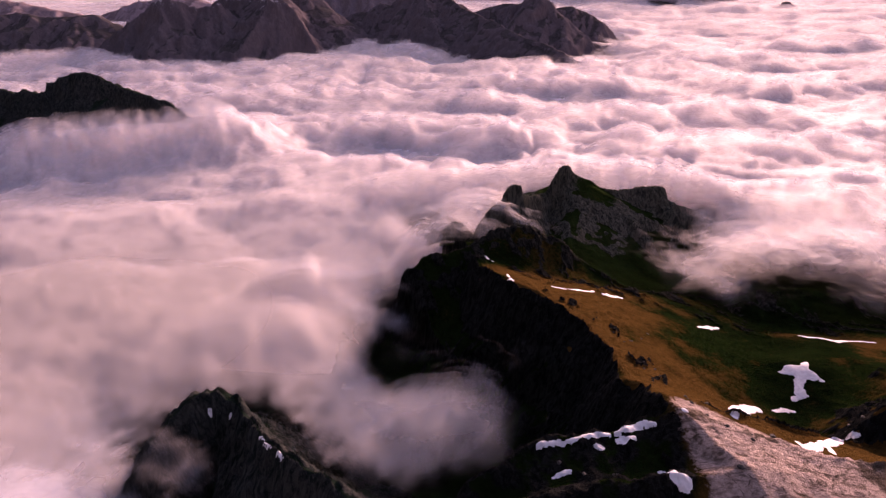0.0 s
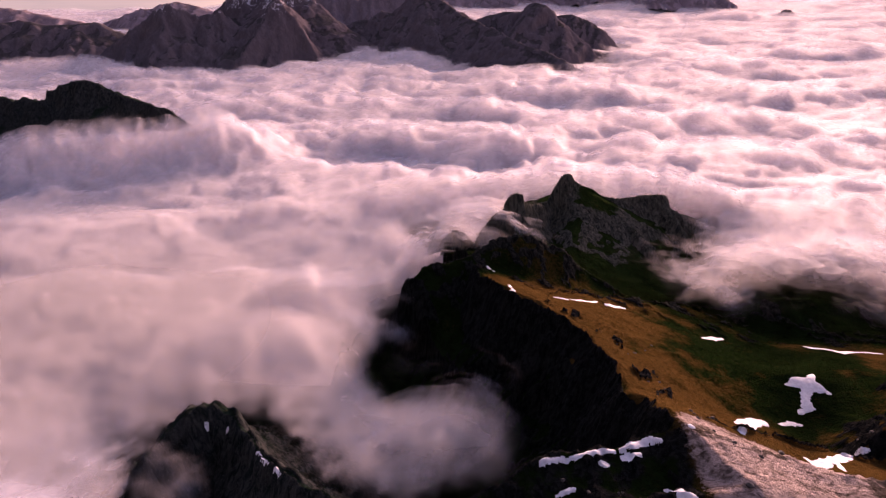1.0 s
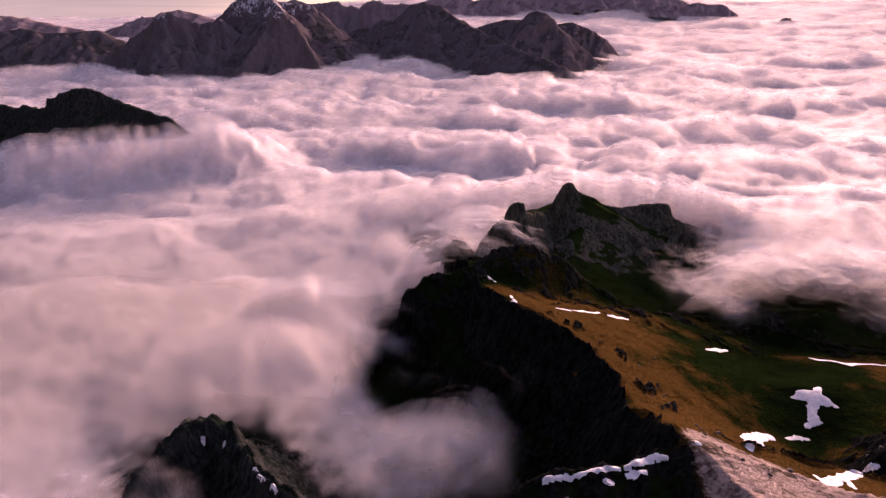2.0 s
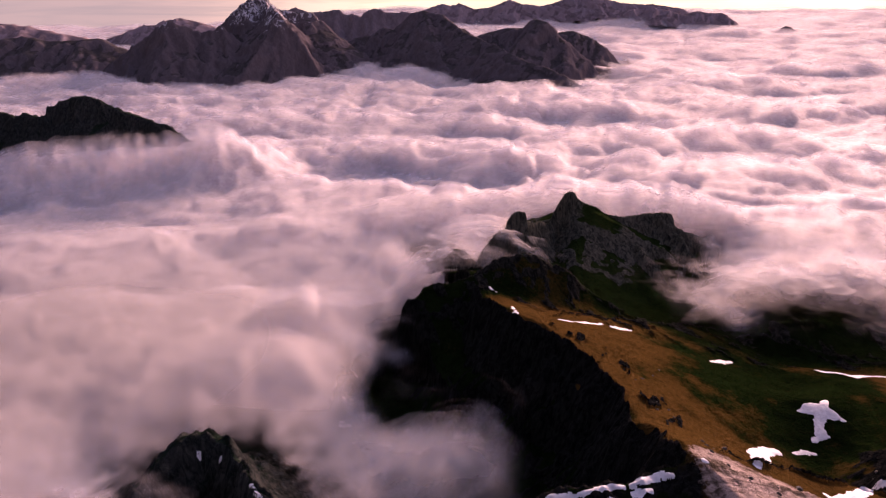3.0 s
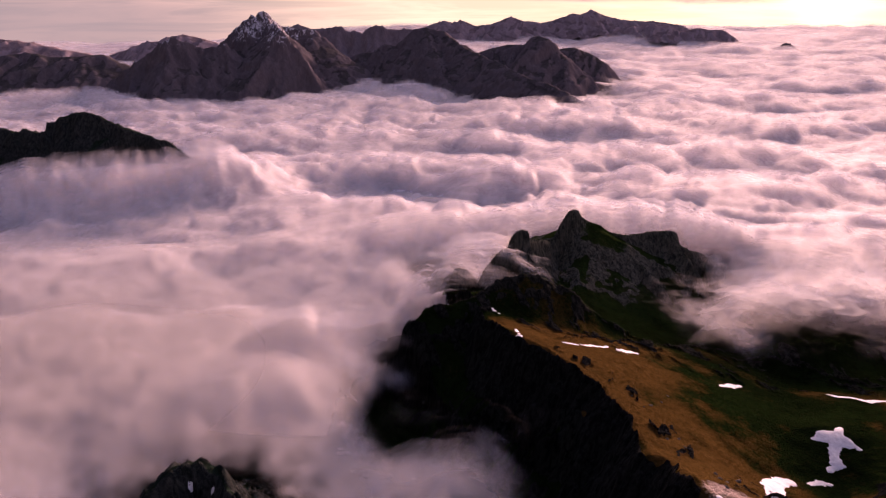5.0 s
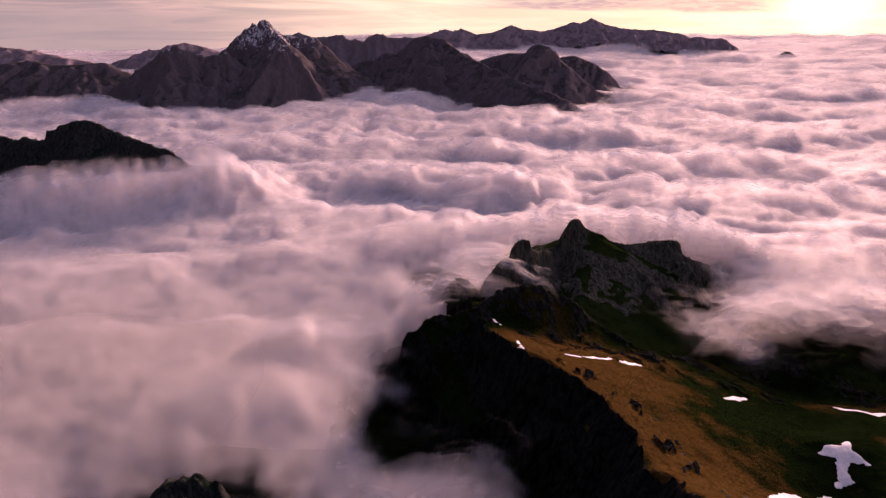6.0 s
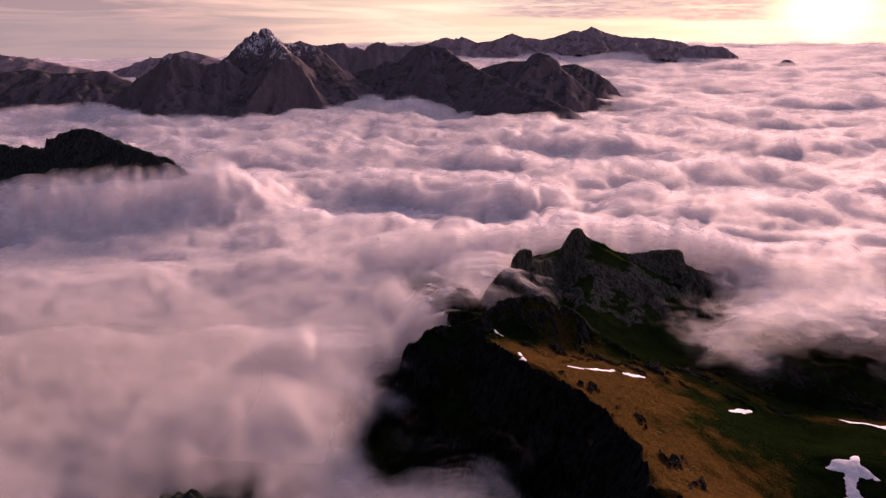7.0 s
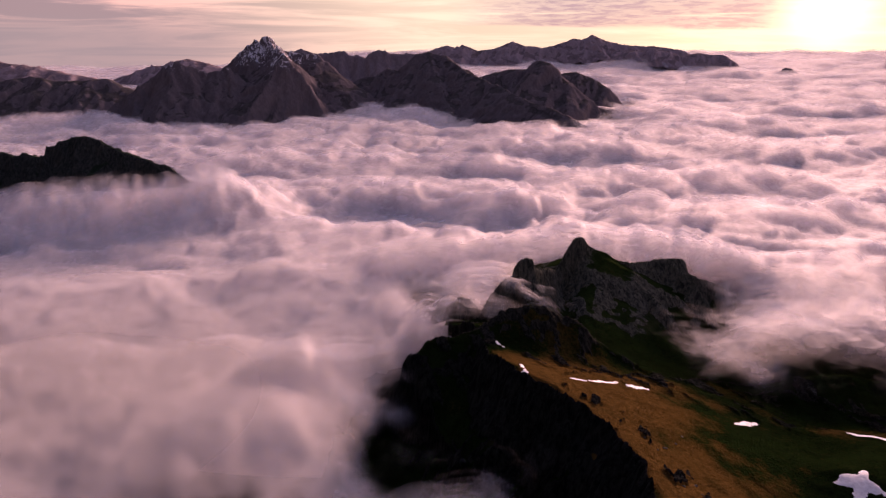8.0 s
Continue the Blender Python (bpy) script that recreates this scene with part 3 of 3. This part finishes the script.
# ---------- the sea of cloud ----------
# banks: middle x, y, half sizes, turn in degrees, height
BANKS = [(1120, 3960, 300, 150, 0, 24), (-230, 2250, 320, 200, 0, 12), (120, 720, 150, 80, 20, 10), (10, 560, 60, 40, 40, 10), (330, 600, 90, 55, 10, 12), (345, 500, 75, 34, 0, 8), (470, 700, 110, 60, 0, 10), (-110, 390, 120, 90, 20, 6)]
# thin crowns of cloud that the sun shines through
CROWNS = [(-112, 424, 30, 22, 10, 28), (-128, 346, 52, 24, 30, 27), (-58, 442, 44, 22, 25, 22), (30, 560, 60, 26, 38, 22), (120, 650, 95, 38, 25, 26), (215, 650, 75, 34, -20, 23), (330, 570, 80, 34, 0, 16), (330, 480, 60, 26, 0, 10), (470, 640, 80, 36, 10, 16)]
HOLES = [(278, 438, 44, 26, 0, 18), (-18, 350, 30, 48, 0, 40), (200, 290, 110, 110, 0, 75), (150, 170, 90, 60, 0, 50), (310, 300, 100, 90, 0, 60), (166, 528, 74, 40, 15, 75), (112, 485, 36, 32, 0, 45), (160, 470, 55, 40, 0, 35), (275, 415, 82, 48, 0, 48), (36, 335, 84, 27, -71, 55), (264, 590, 42, 26, 0, 22)]

# hollows of the land that cloud fills to a level: middle x, y, half sizes, turn, level
POOLS = [(-480, 838, 190, 78, 12, 14), (-335, 872, 100, 66, 0, 22), (14, 266, 54, 50, 0, -8), (44, 484, 56, 22, 16, -5), (2, 478, 40, 36, 0, 6), (232, 462, 78, 46, 0, -27), (315, 454, 95, 44, 0, -22)]


def cloud_parts(x, y):
    """The broad lie of the cloud, the round heads, with smaller heads on them, that stand on it, and how deep it sinks in the gaps."""
    r = np.hypot(x, y)
    far = step(450, 1300, r)
    low = -30 - 16 * step(500, 1500, r) + 0.047 * np.maximum(0, y - 2600) * step(-2300, -300, x)
    u, v = x + 26 * fbm(x, y, 120, 3, seed=201), y + 20 * fbm(x, y, 120, 3, seed=211)
    low = low + 15 * fbm(u / 1.9, v, 230, 3, 0.5, seed=221) * step(150, 700, r)
    for b in BANKS:
        low = low + lump(u, v, *b)
    gaps = 0 * x
    for h in HOLES:
        gaps = gaps + lump(u, v, *h)
    rolls = 27 * caps(u / 2.1, v, 125, 1, seed=231, sharp=2.8)
    heads = 17 * caps(u / 1.45, v, 46, 1, seed=233, sharp=2.4)
    u, v = u + 5 * fbm(x, y, 30, 2, seed=215), v + 5 * fbm(x, y, 30, 2, seed=217)
    small = 9.5 * caps(u / 1.15, v, 22, 1, seed=241, sharp=2.4)
    tiny = 4.0 * caps(u, v, 11, 2, 0.4, seed=243, sharp=2.8) * step(1500, 500, r)
    for pool in POOLS:
        w = lump(x + 9 * fbm(x, y, 34, 3, seed=223), y + 9 * fbm(x, y, 34, 3, seed=225), *pool[:5], 1.0)
        low, gaps, rolls, heads = low + w * (pool[5] + 28 - low), gaps + w * (28 - gaps), rolls * (1 - 0.8 * w), heads * (1 - 0.25 * w)
    wild = step(380, 860, r + 0.6 * x) * np.clip(0.85 + 0.35 * fbm(x, y, 260, 2, seed=219), 0.4, 1.2)
    return low, rolls * (0.55 + 0.3 * step(250, 520, r) + 0.25 * far) + heads * (0.42 + 0.58 * wild) * step(6000, 2500, r) + (small * step(3000, 1500, r) + tiny) * (0.16 + 0.84 * wild), gaps


def cloud_height(x, y):
    low, heads, gaps = cloud_parts(x, y)
    return low + heads - gaps


def ground_under(x, y):
    """The land's height where it may rise through the cloud."""
    z = np.full(x.shape, -200.0)
    for name, (x0, y0, s, Z) in SURFACES.items():
        if y0 > 2900:
            continue
        inside = (x > x0) & (x < x0 + s * (Z.shape[1] - 1)) & (y > y0) & (y < y0 + s * (Z.shape[0] - 1))
        z[inside] = np.maximum(z[inside], surface_at(name, x[inside], y[inside]))
    return z


def softened(z):
    """The land grown outwards, so that cloud thins before it meets a cliff."""
    for _ in range(6):
        p = np.pad(z, 1, mode="edge")
        z = np.maximum(z, np.maximum(np.maximum(p[:-2, 1:-1], p[2:, 1:-1]), np.maximum(p[1:-1, :-2], p[1:-1, 2:])) - 3.5)
    return z


def beyond_crest(x, y):
    """1 behind the summit group, where the cloud stands dense against the rock."""
    return step(-2, 9, y - np.interp(x, [0, 52, 115, 211, 330], [517, 523, 574, 604, 603])) * step(-25, 15, x) * step(700, 660, y)


def cloud_grid(rows, cols):
    """Rows that draw together with the distance ahead, and columns that fan out with it."""
    ahead = np.concatenate((np.linspace(-6000, 0, 14), [100], np.geomspace(165, 7500, rows)))
    across = np.concatenate((-np.geomspace(9, 1.15, 14), np.linspace(-1, 1, cols), np.geomspace(1.15, 9, 14)))
    Y, U = np.meshgrid(ahead, across, indexing="ij")
    return U * 0.86 * np.hypot(np.maximum(Y, 100), 190), Y


def cloud_sea():
    """A dense body deep inside, and over it thin shells that stand apart on the heads, so that light goes through them and they have no hard skin."""
    X, Y = cloud_grid(300, 340)
    low, heads, gaps = cloud_parts(X, Y)
    Z = low + 0.5 * heads - 4 - 1.3 * gaps
    r = np.hypot(X, Y)
    clear_of = (20 + 24 * step(450, 320, r) + r / 90 + lump(X, Y, 300, 470, 110, 60, 0, 34)) * (1 - 0.75 * beyond_crest(X, Y))
    thick = 1 - np.exp(-np.maximum(Z - ground_under(X, Y), 0) / clear_of)
    # thinned on the left: dark ground showing through stands in for shade
    dusk = 1 - lump(X, Y, -270, 390, 350, 300, 0, 0.82)
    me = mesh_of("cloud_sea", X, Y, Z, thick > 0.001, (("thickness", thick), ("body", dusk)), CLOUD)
    sea = tagged(new("cloud_sea", me), "rolling sea of pink and mauve cloud to the horizon", "clouds", kind="stuff")
    X, Y = cloud_grid(440, 390)
    low, heads, gaps = cloud_parts(X, Y)
    land, r, back = softened(ground_under(X, Y)), np.hypot(X, Y), beyond_crest(X, Y)
    soft_edge = 24 - lump(X, Y, 4, 270, 60, 60, 0, 10) - lump(X, Y, 46, 488, 66, 36, 16, 42) + 34 * step(640, 560, Y) * step(-60, 20, X) + lump(X, Y, 300, 470, 110, 60, 0, 12) + lump(X, Y, -430, 820, 240, 90, 10, 14)
    crowns, wx, wy = 0 * X, X + 14 * fbm(X, Y, 60, 3, seed=271), Y + 14 * fbm(X, Y, 60, 3, seed=281)
    for crown in CROWNS:
        crowns = np.maximum(crowns, lump(wx, wy, *crown))
    # the shells are thinned there too, to put in the same shade
    dusk = 1 - lump(X, Y, -270, 390, 350, 300, 0, 0.74)
    for k in range(6):
        top = low - (1.2 - 0.1 * k) * gaps + (0.58 + 0.10 * k) * heads + crowns * k / 5 + (0.55 * k - 1.5) * (0.8 + r / 900) + 0.8 * fbm(X, Y, 16, 3, 0.55, seed=260 + k)
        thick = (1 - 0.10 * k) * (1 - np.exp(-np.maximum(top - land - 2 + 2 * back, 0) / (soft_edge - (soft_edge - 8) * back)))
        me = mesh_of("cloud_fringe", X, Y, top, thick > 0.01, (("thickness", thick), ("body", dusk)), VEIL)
        veil_ = tagged(new("cloud_fringe", me), "soft wispy upper fringe of the cloud", kind="stuff")
        veil_.parent = sea


# places where thin mist drifts over the land: middle x, y, half sizes, turn, share
WISPS = [(46, 488, 52, 22, 16, 1.7), (232, 462, 76, 46, 0, 1.1), (312, 462, 110, 54, 0, 1.2), (10, 508, 52, 30, 15, 1.4), (30, 300, 44, 30, 20, 0.45), (0, 330, 46, 30, 20, 0.3), (-45, 385, 40, 24, 0, 0.8), (30, 500, 46, 16, 25, 1.0), (310, 455, 90, 40, 0, 1.3), (245, 435, 50, 22, 10, 0.3), (-160, 218, 54, 42, 0, 1.5), (-70, 245, 40, 34, 0, 1.0),
         (250, 575, 40, 26, 0, 0.9), (196, 606, 14, 7, 0, 0.9), (104, 492, 12, 10, 0, 0.9)]


def mist():
    """Thin veils of mist, where the cloud laps against the land."""
    X, Y = grid(-230, 440, 150, 650, 3.0)
    low, heads, gaps = cloud_parts(X, Y)
    low, land = low + 0.5 * heads.mean() + 0.2 * heads - gaps, ground_under(X, Y)
    where = 0 * X
    for w in WISPS:
        where = np.maximum(where, lump(X, Y, *w))
    for k, lift in enumerate((4, 9, 15, 22, 30)):
        Z = np.maximum(low, -30 + 0.15 * (land + 60)) + lift + 4 * fbm(X, Y, 34, 3, seed=300 + k)
        patch = step(-0.6, 0.7, fbm(X + 17 * k, Y, 46, 4, 0.6, seed=320))
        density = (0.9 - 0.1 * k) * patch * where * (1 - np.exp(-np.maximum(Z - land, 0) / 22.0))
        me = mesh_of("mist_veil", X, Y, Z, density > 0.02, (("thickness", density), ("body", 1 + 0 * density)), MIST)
        tagged(new("mist_veil", me), "thin drifting veil of mist above the cloud", "mist", kind="stuff")


def valley_ground():
    """Dark forested ground deep under the cloud."""
    X, Y = grid(-6000, 6000, -5000, 7000, 200)
    me = mesh_of("ground", X, Y, -150 + 12 * fbm(X, Y, 900, 3, seed=351), None, [(k, 0 * X) for k in ("rock", "warm", "pale")], DARK)
    tagged(new("ground", me), "dark green valley ground hidden under the cloud", "ground", kind="structure")


valley_ground()
cloud_sea()
mist()


# ---------- old snow ----------
def snow_patch(name, strokes, label, seed, land="ridge"):
    """A thin drift that lies on the land along strokes of x, y and half width."""
    pts = [p for s in strokes for p in s]
    lo_x, hi_x = min(p[0] - p[2] for p in pts) - 2, max(p[0] + p[2] for p in pts) + 2
    lo_y, hi_y = min(p[1] - p[2] for p in pts) - 2, max(p[1] + p[2] for p in pts) + 2
    X, Y = grid(lo_x, hi_x, lo_y, hi_y, max(0.3, min(0.55, (hi_x - lo_x) / 60)))
    inside = np.full(X.shape, -1e9)
    for s in strokes:
        for (ax, ay, ar), (bx, by, br) in zip(s[:-1], s[1:]):
            slim = 0.66 if land == "ridge" else 0.42
            ar, br = slim * ar + 0.12, slim * br + 0.12
            dx, dy = bx - ax, by - ay
            f = np.clip(((X - ax) * dx + (Y - ay) * dy) / (dx * dx + dy * dy), 0, 1)
            inside = np.maximum(inside, ar + f * (br - ar) - np.hypot(X - ax - f * dx, Y - ay - f * dy))
    inside = inside - 0.12 * np.minimum(2.2, max(p[2] for p in pts)) + 0.85 * fbm(X, Y, 3.0, 4, 0.65, seed=seed) * np.clip(inside + 1.2, 0.2, 1.0)
    bare = fbm(X, Y, 4.0, 3, 0.55, seed=seed + 5)
    inside = np.where(bare > 0.85, -0.3, inside)
    Z = surface_at(land, X, Y) + np.clip(0.12 + 0.16 * inside, -0.4, 0.22)
    # every drift that lies apart is a patch of its own
    lies = inside > -0.2
    left_ = lies[:-1, :-1] & lies[1:, :-1] & lies[:-1, 1:] & lies[1:, 1:]
    while left_.any():
        one = np.zeros(left_.shape, bool)
        one.flat[int(np.argmax(left_))] = True
        size = 0
        while size < one.sum():
            size = one.sum()
            p = np.pad(one, 1)
            one = (one | p[:-2, 1:-1] | p[2:, 1:-1] | p[1:-1, :-2] | p[1:-1, 2:]) & left_
        left_ = left_ & ~one
        if size >= 9:
            corners = np.zeros(lies.shape, bool)
            for i, j in ((0, 0), (1, 0), (0, 1), (1, 1)):
                corners[i:i + one.shape[0], j:j + one.shape[1]] |= one
            tagged(new(name, mesh_of(name, X, Y, Z, corners, (), SNOW)), label, "snow", "old snow patches")


KNOLL = next(k for k in SURFACES if k.startswith("rocky_knoll"))
SNOWS = (
    ("small white snow patch on the brown saddle", "ridge", ([(41.5, 363.0, 1.1), (41.4, 355.0, 0.7), (41.9, 349.0, 2.1)],)),
    ("thin line of snow along the brown turf", "ridge", ([(70.3, 361.0, 0.7), (78.3, 360.5, 1.1), (89.2, 368.0, 1.5), (100.3, 374.5, 1.2)],)),
    ("narrow wedge of snow on brown turf", "ridge", ([(107.2, 374.0, 1.2), (112.9, 377.5, 2.4), (118.8, 381.5, 2.0), (124.8, 383.0, 0.8)],)),
    ("thin snow strip on the green slope", "ridge", ([(165.3, 362.0, 0.8), (172.1, 365.0, 1.6), (181.4, 372.5, 3.8), (190.5, 379.0, 1.7)],)),
    ("long white snow field in the basin below the mist", "ridge", ([(247.2, 376.3, 1.8), (248.9, 369.8, 2.4), (261.4, 371.0, 3.1), (264.9, 364.7, 4.3), (281.4, 371.6, 2.5), (292.7, 366.2, 1.0)],)),
    ("forked white snow patch in the green basin", "ridge", ([(197.7, 309.5, 1.4), (203.5, 309.8, 5.7), (208.0, 309.2, 6.6), (210.9, 305.6, 5.7), (216.5, 299.2, 0.9)], [(214.8, 315.2, 1.9), (208.9, 308.0, 4.7)], [(206.6, 304.4, 5.1), (203.0, 298.6, 3.1), (201.0, 292.2, 3.9), (195.1, 288.3, 1.2)], [(201.0, 292.2, 3.5), (204.2, 290.1, 1.3)],)),
    ("rounded white snow patch beside brown turf", "ridge", ([(150.5, 265.0, 3.6), (154.8, 267.4, 6.2), (163.4, 274.9, 4.9), (170.5, 276.6, 2.7)], [(153.0, 264.9, 5.0), (115.0, 201.3, 1.1)], [(158.5, 268.5, 4.4), (122.3, 206.5, 1.1)], [(170.3, 276.1, 1.1), (176.4, 278.7, 0.4)],)),
    ("thin snow tongue in the green basin", "ridge", ([(179.4, 279.5, 0.8), (186.2, 280.7, 2.4), (192.7, 280.1, 0.8)],)),
    ("broad snow patch below the pale scree", "ridge", ([(141.7, 199.5, 0.8), (143.2, 197.3, 2.8), (152.5, 202.6, 2.4), (165.3, 212.1, 2.9), (184.9, 228.9, 2.8), (189.5, 227.1, 0.7)], [(156.9, 203.8, 1.8), (156.8, 199.3, 1.8)], [(151.4, 200.8, 2.0), (135.9, 185.6, 1.4)],)),
    ("long snow strip along the dark cliff foot", "ridge", ([(32.0, 185.7, 1.1), (37.5, 188.0, 0.9), (44.9, 189.2, 1.1), (53.4, 190.2, 0.9), (59.9, 191.5, 1.0), (66.3, 192.3, 1.2), (72.0, 194.0, 2.2), (76.6, 195.1, 2.0), (80.5, 194.3, 1.0)], [(63.7, 189.6, 1.0), (68.7, 188.8, 1.9), (72.0, 189.5, 1.4)], [(78.4, 196.5, 0.7), (74.4, 194.9, 1.5)],)),
    ("snow strip lying beside the pale scree", "ridge", ([(76.6, 176.5, 0.6), (78.9, 174.3, 1.6), (78.1, 163.9, 2.5), (81.4, 162.0, 3.1)],)),
    ("small snow patch among dark crags", "ridge", ([(39.8, 175.8, 0.9), (42.9, 176.3, 1.2), (46.5, 177.6, 0.6)],)),
    ("tiny snow patch among dark crags", "ridge", ([(56.9, 186.6, 0.7), (58.9, 186.4, 1.3), (61.5, 186.3, 0.7)],)),
    ("tiny snow fleck on the brown crest", "ridge", ([(91.5, 194.7, 0.5), (93.6, 193.2, 0.7)],)),
    ("thin grey snow fleck on the grassy shoulder", "ridge", ([(29.7, 397.5, 1.2), (35.7, 397.5, 0.8)],)),
    ("curved snow streak on the dark knoll", KNOLL, ([(-79.9, 220.0, 0.6), (-76.8, 214.5, 1.1), (-73.9, 211.0, 1.0), (-71.4, 208.5, 0.6)],)),
    ("short snow streak on the dark knoll", KNOLL, ([(-68.8, 206.0, 0.6), (-65.3, 202.0, 0.8)],)),
    ("small snow fleck on the dark knoll", KNOLL, ([(-115.6, 250.5, 0.3), (-113.8, 250.8, 0.4)],)),
    ("small snow fleck on the dark knoll", KNOLL, ([(-104.6, 250.5, 0.4), (-102.8, 249.0, 0.3)],)),
)
for k, (label, land, strokes) in enumerate(SNOWS):
    snow_patch("snow_patch", strokes, label, 400 + 11 * k, land)


# ---------- loose rock on the slopes ----------
def boulder(seed):
    """A split, angular block, wider than it is high, sunk a little into the turf."""
    bm = bmesh.new()
    bmesh.ops.create_icosphere(bm, subdivisions=3, radius=1.0)
    rng = random.Random(seed)
    cuts = [(Vector((rng.uniform(-1, 1), rng.uniform(-1, 1), rng.uniform(-0.4, 1))).normalized(), rng.uniform(0.55, 0.9)) for _ in range(9)]
    for v in bm.verts:
        for way_, off in cuts:
            over = v.co.dot(way_) - off
            if over > 0:
                v.co -= way_ * over * 0.92
        v.co += v.co.normalized() * 0.10 * noise.noise(v.co * 2.3 + Vector((seed, 0, 0)))
        v.co.z *= 0.7
    me = bpy.data.meshes.new("boulder")
    bm.to_mesh(me)
    bm.free()
    me.materials.append(BOULDER)
    return tagged(new("boulder", me), "dark angular boulder lying on brown turf", "boulder", "boulders on the slope")


def scatter_boulders():
    rng = random.Random(12)
    moulds = [boulder(5 + 3 * k) for k in range(4)]
    # stretches of the slope: middle x, y, half sizes, how many
    for cx, cy, rx, ry, many in ((104, 300, 10, 18, 6), (108, 262, 10, 16, 6), (112, 238, 10, 12, 5), (120, 190, 22, 18, 9), (190, 240, 14, 8, 7), (60, 172, 24, 8, 8)):
        for _ in range(many):
            x, y = rng.gauss(cx, rx / 1.6), rng.gauss(cy, ry / 1.6)
            z = float(surface_at("ridge", np.array([x]), np.array([y]))[0])
            size = rng.uniform(0.5, 1.0) * rng.uniform(0.6, 1.4)
            m = pose(x, y, z + 0.1 * size, rng.uniform(-14, 14), rng.uniform(-14, 14), rng.uniform(0, 360)) @ Matrix.Diagonal((size * rng.uniform(0.8, 1.5), size, size * rng.uniform(0.7, 1.1), 1))
            if moulds:
                moulds.pop().matrix_basis = m
                kept_ = [o for o in scene.objects if o.name.startswith("boulder")]
            else:
                copy_thing(kept_[rng.randrange(4)], Matrix.Identity(4)).matrix_basis = m


scatter_boulders()
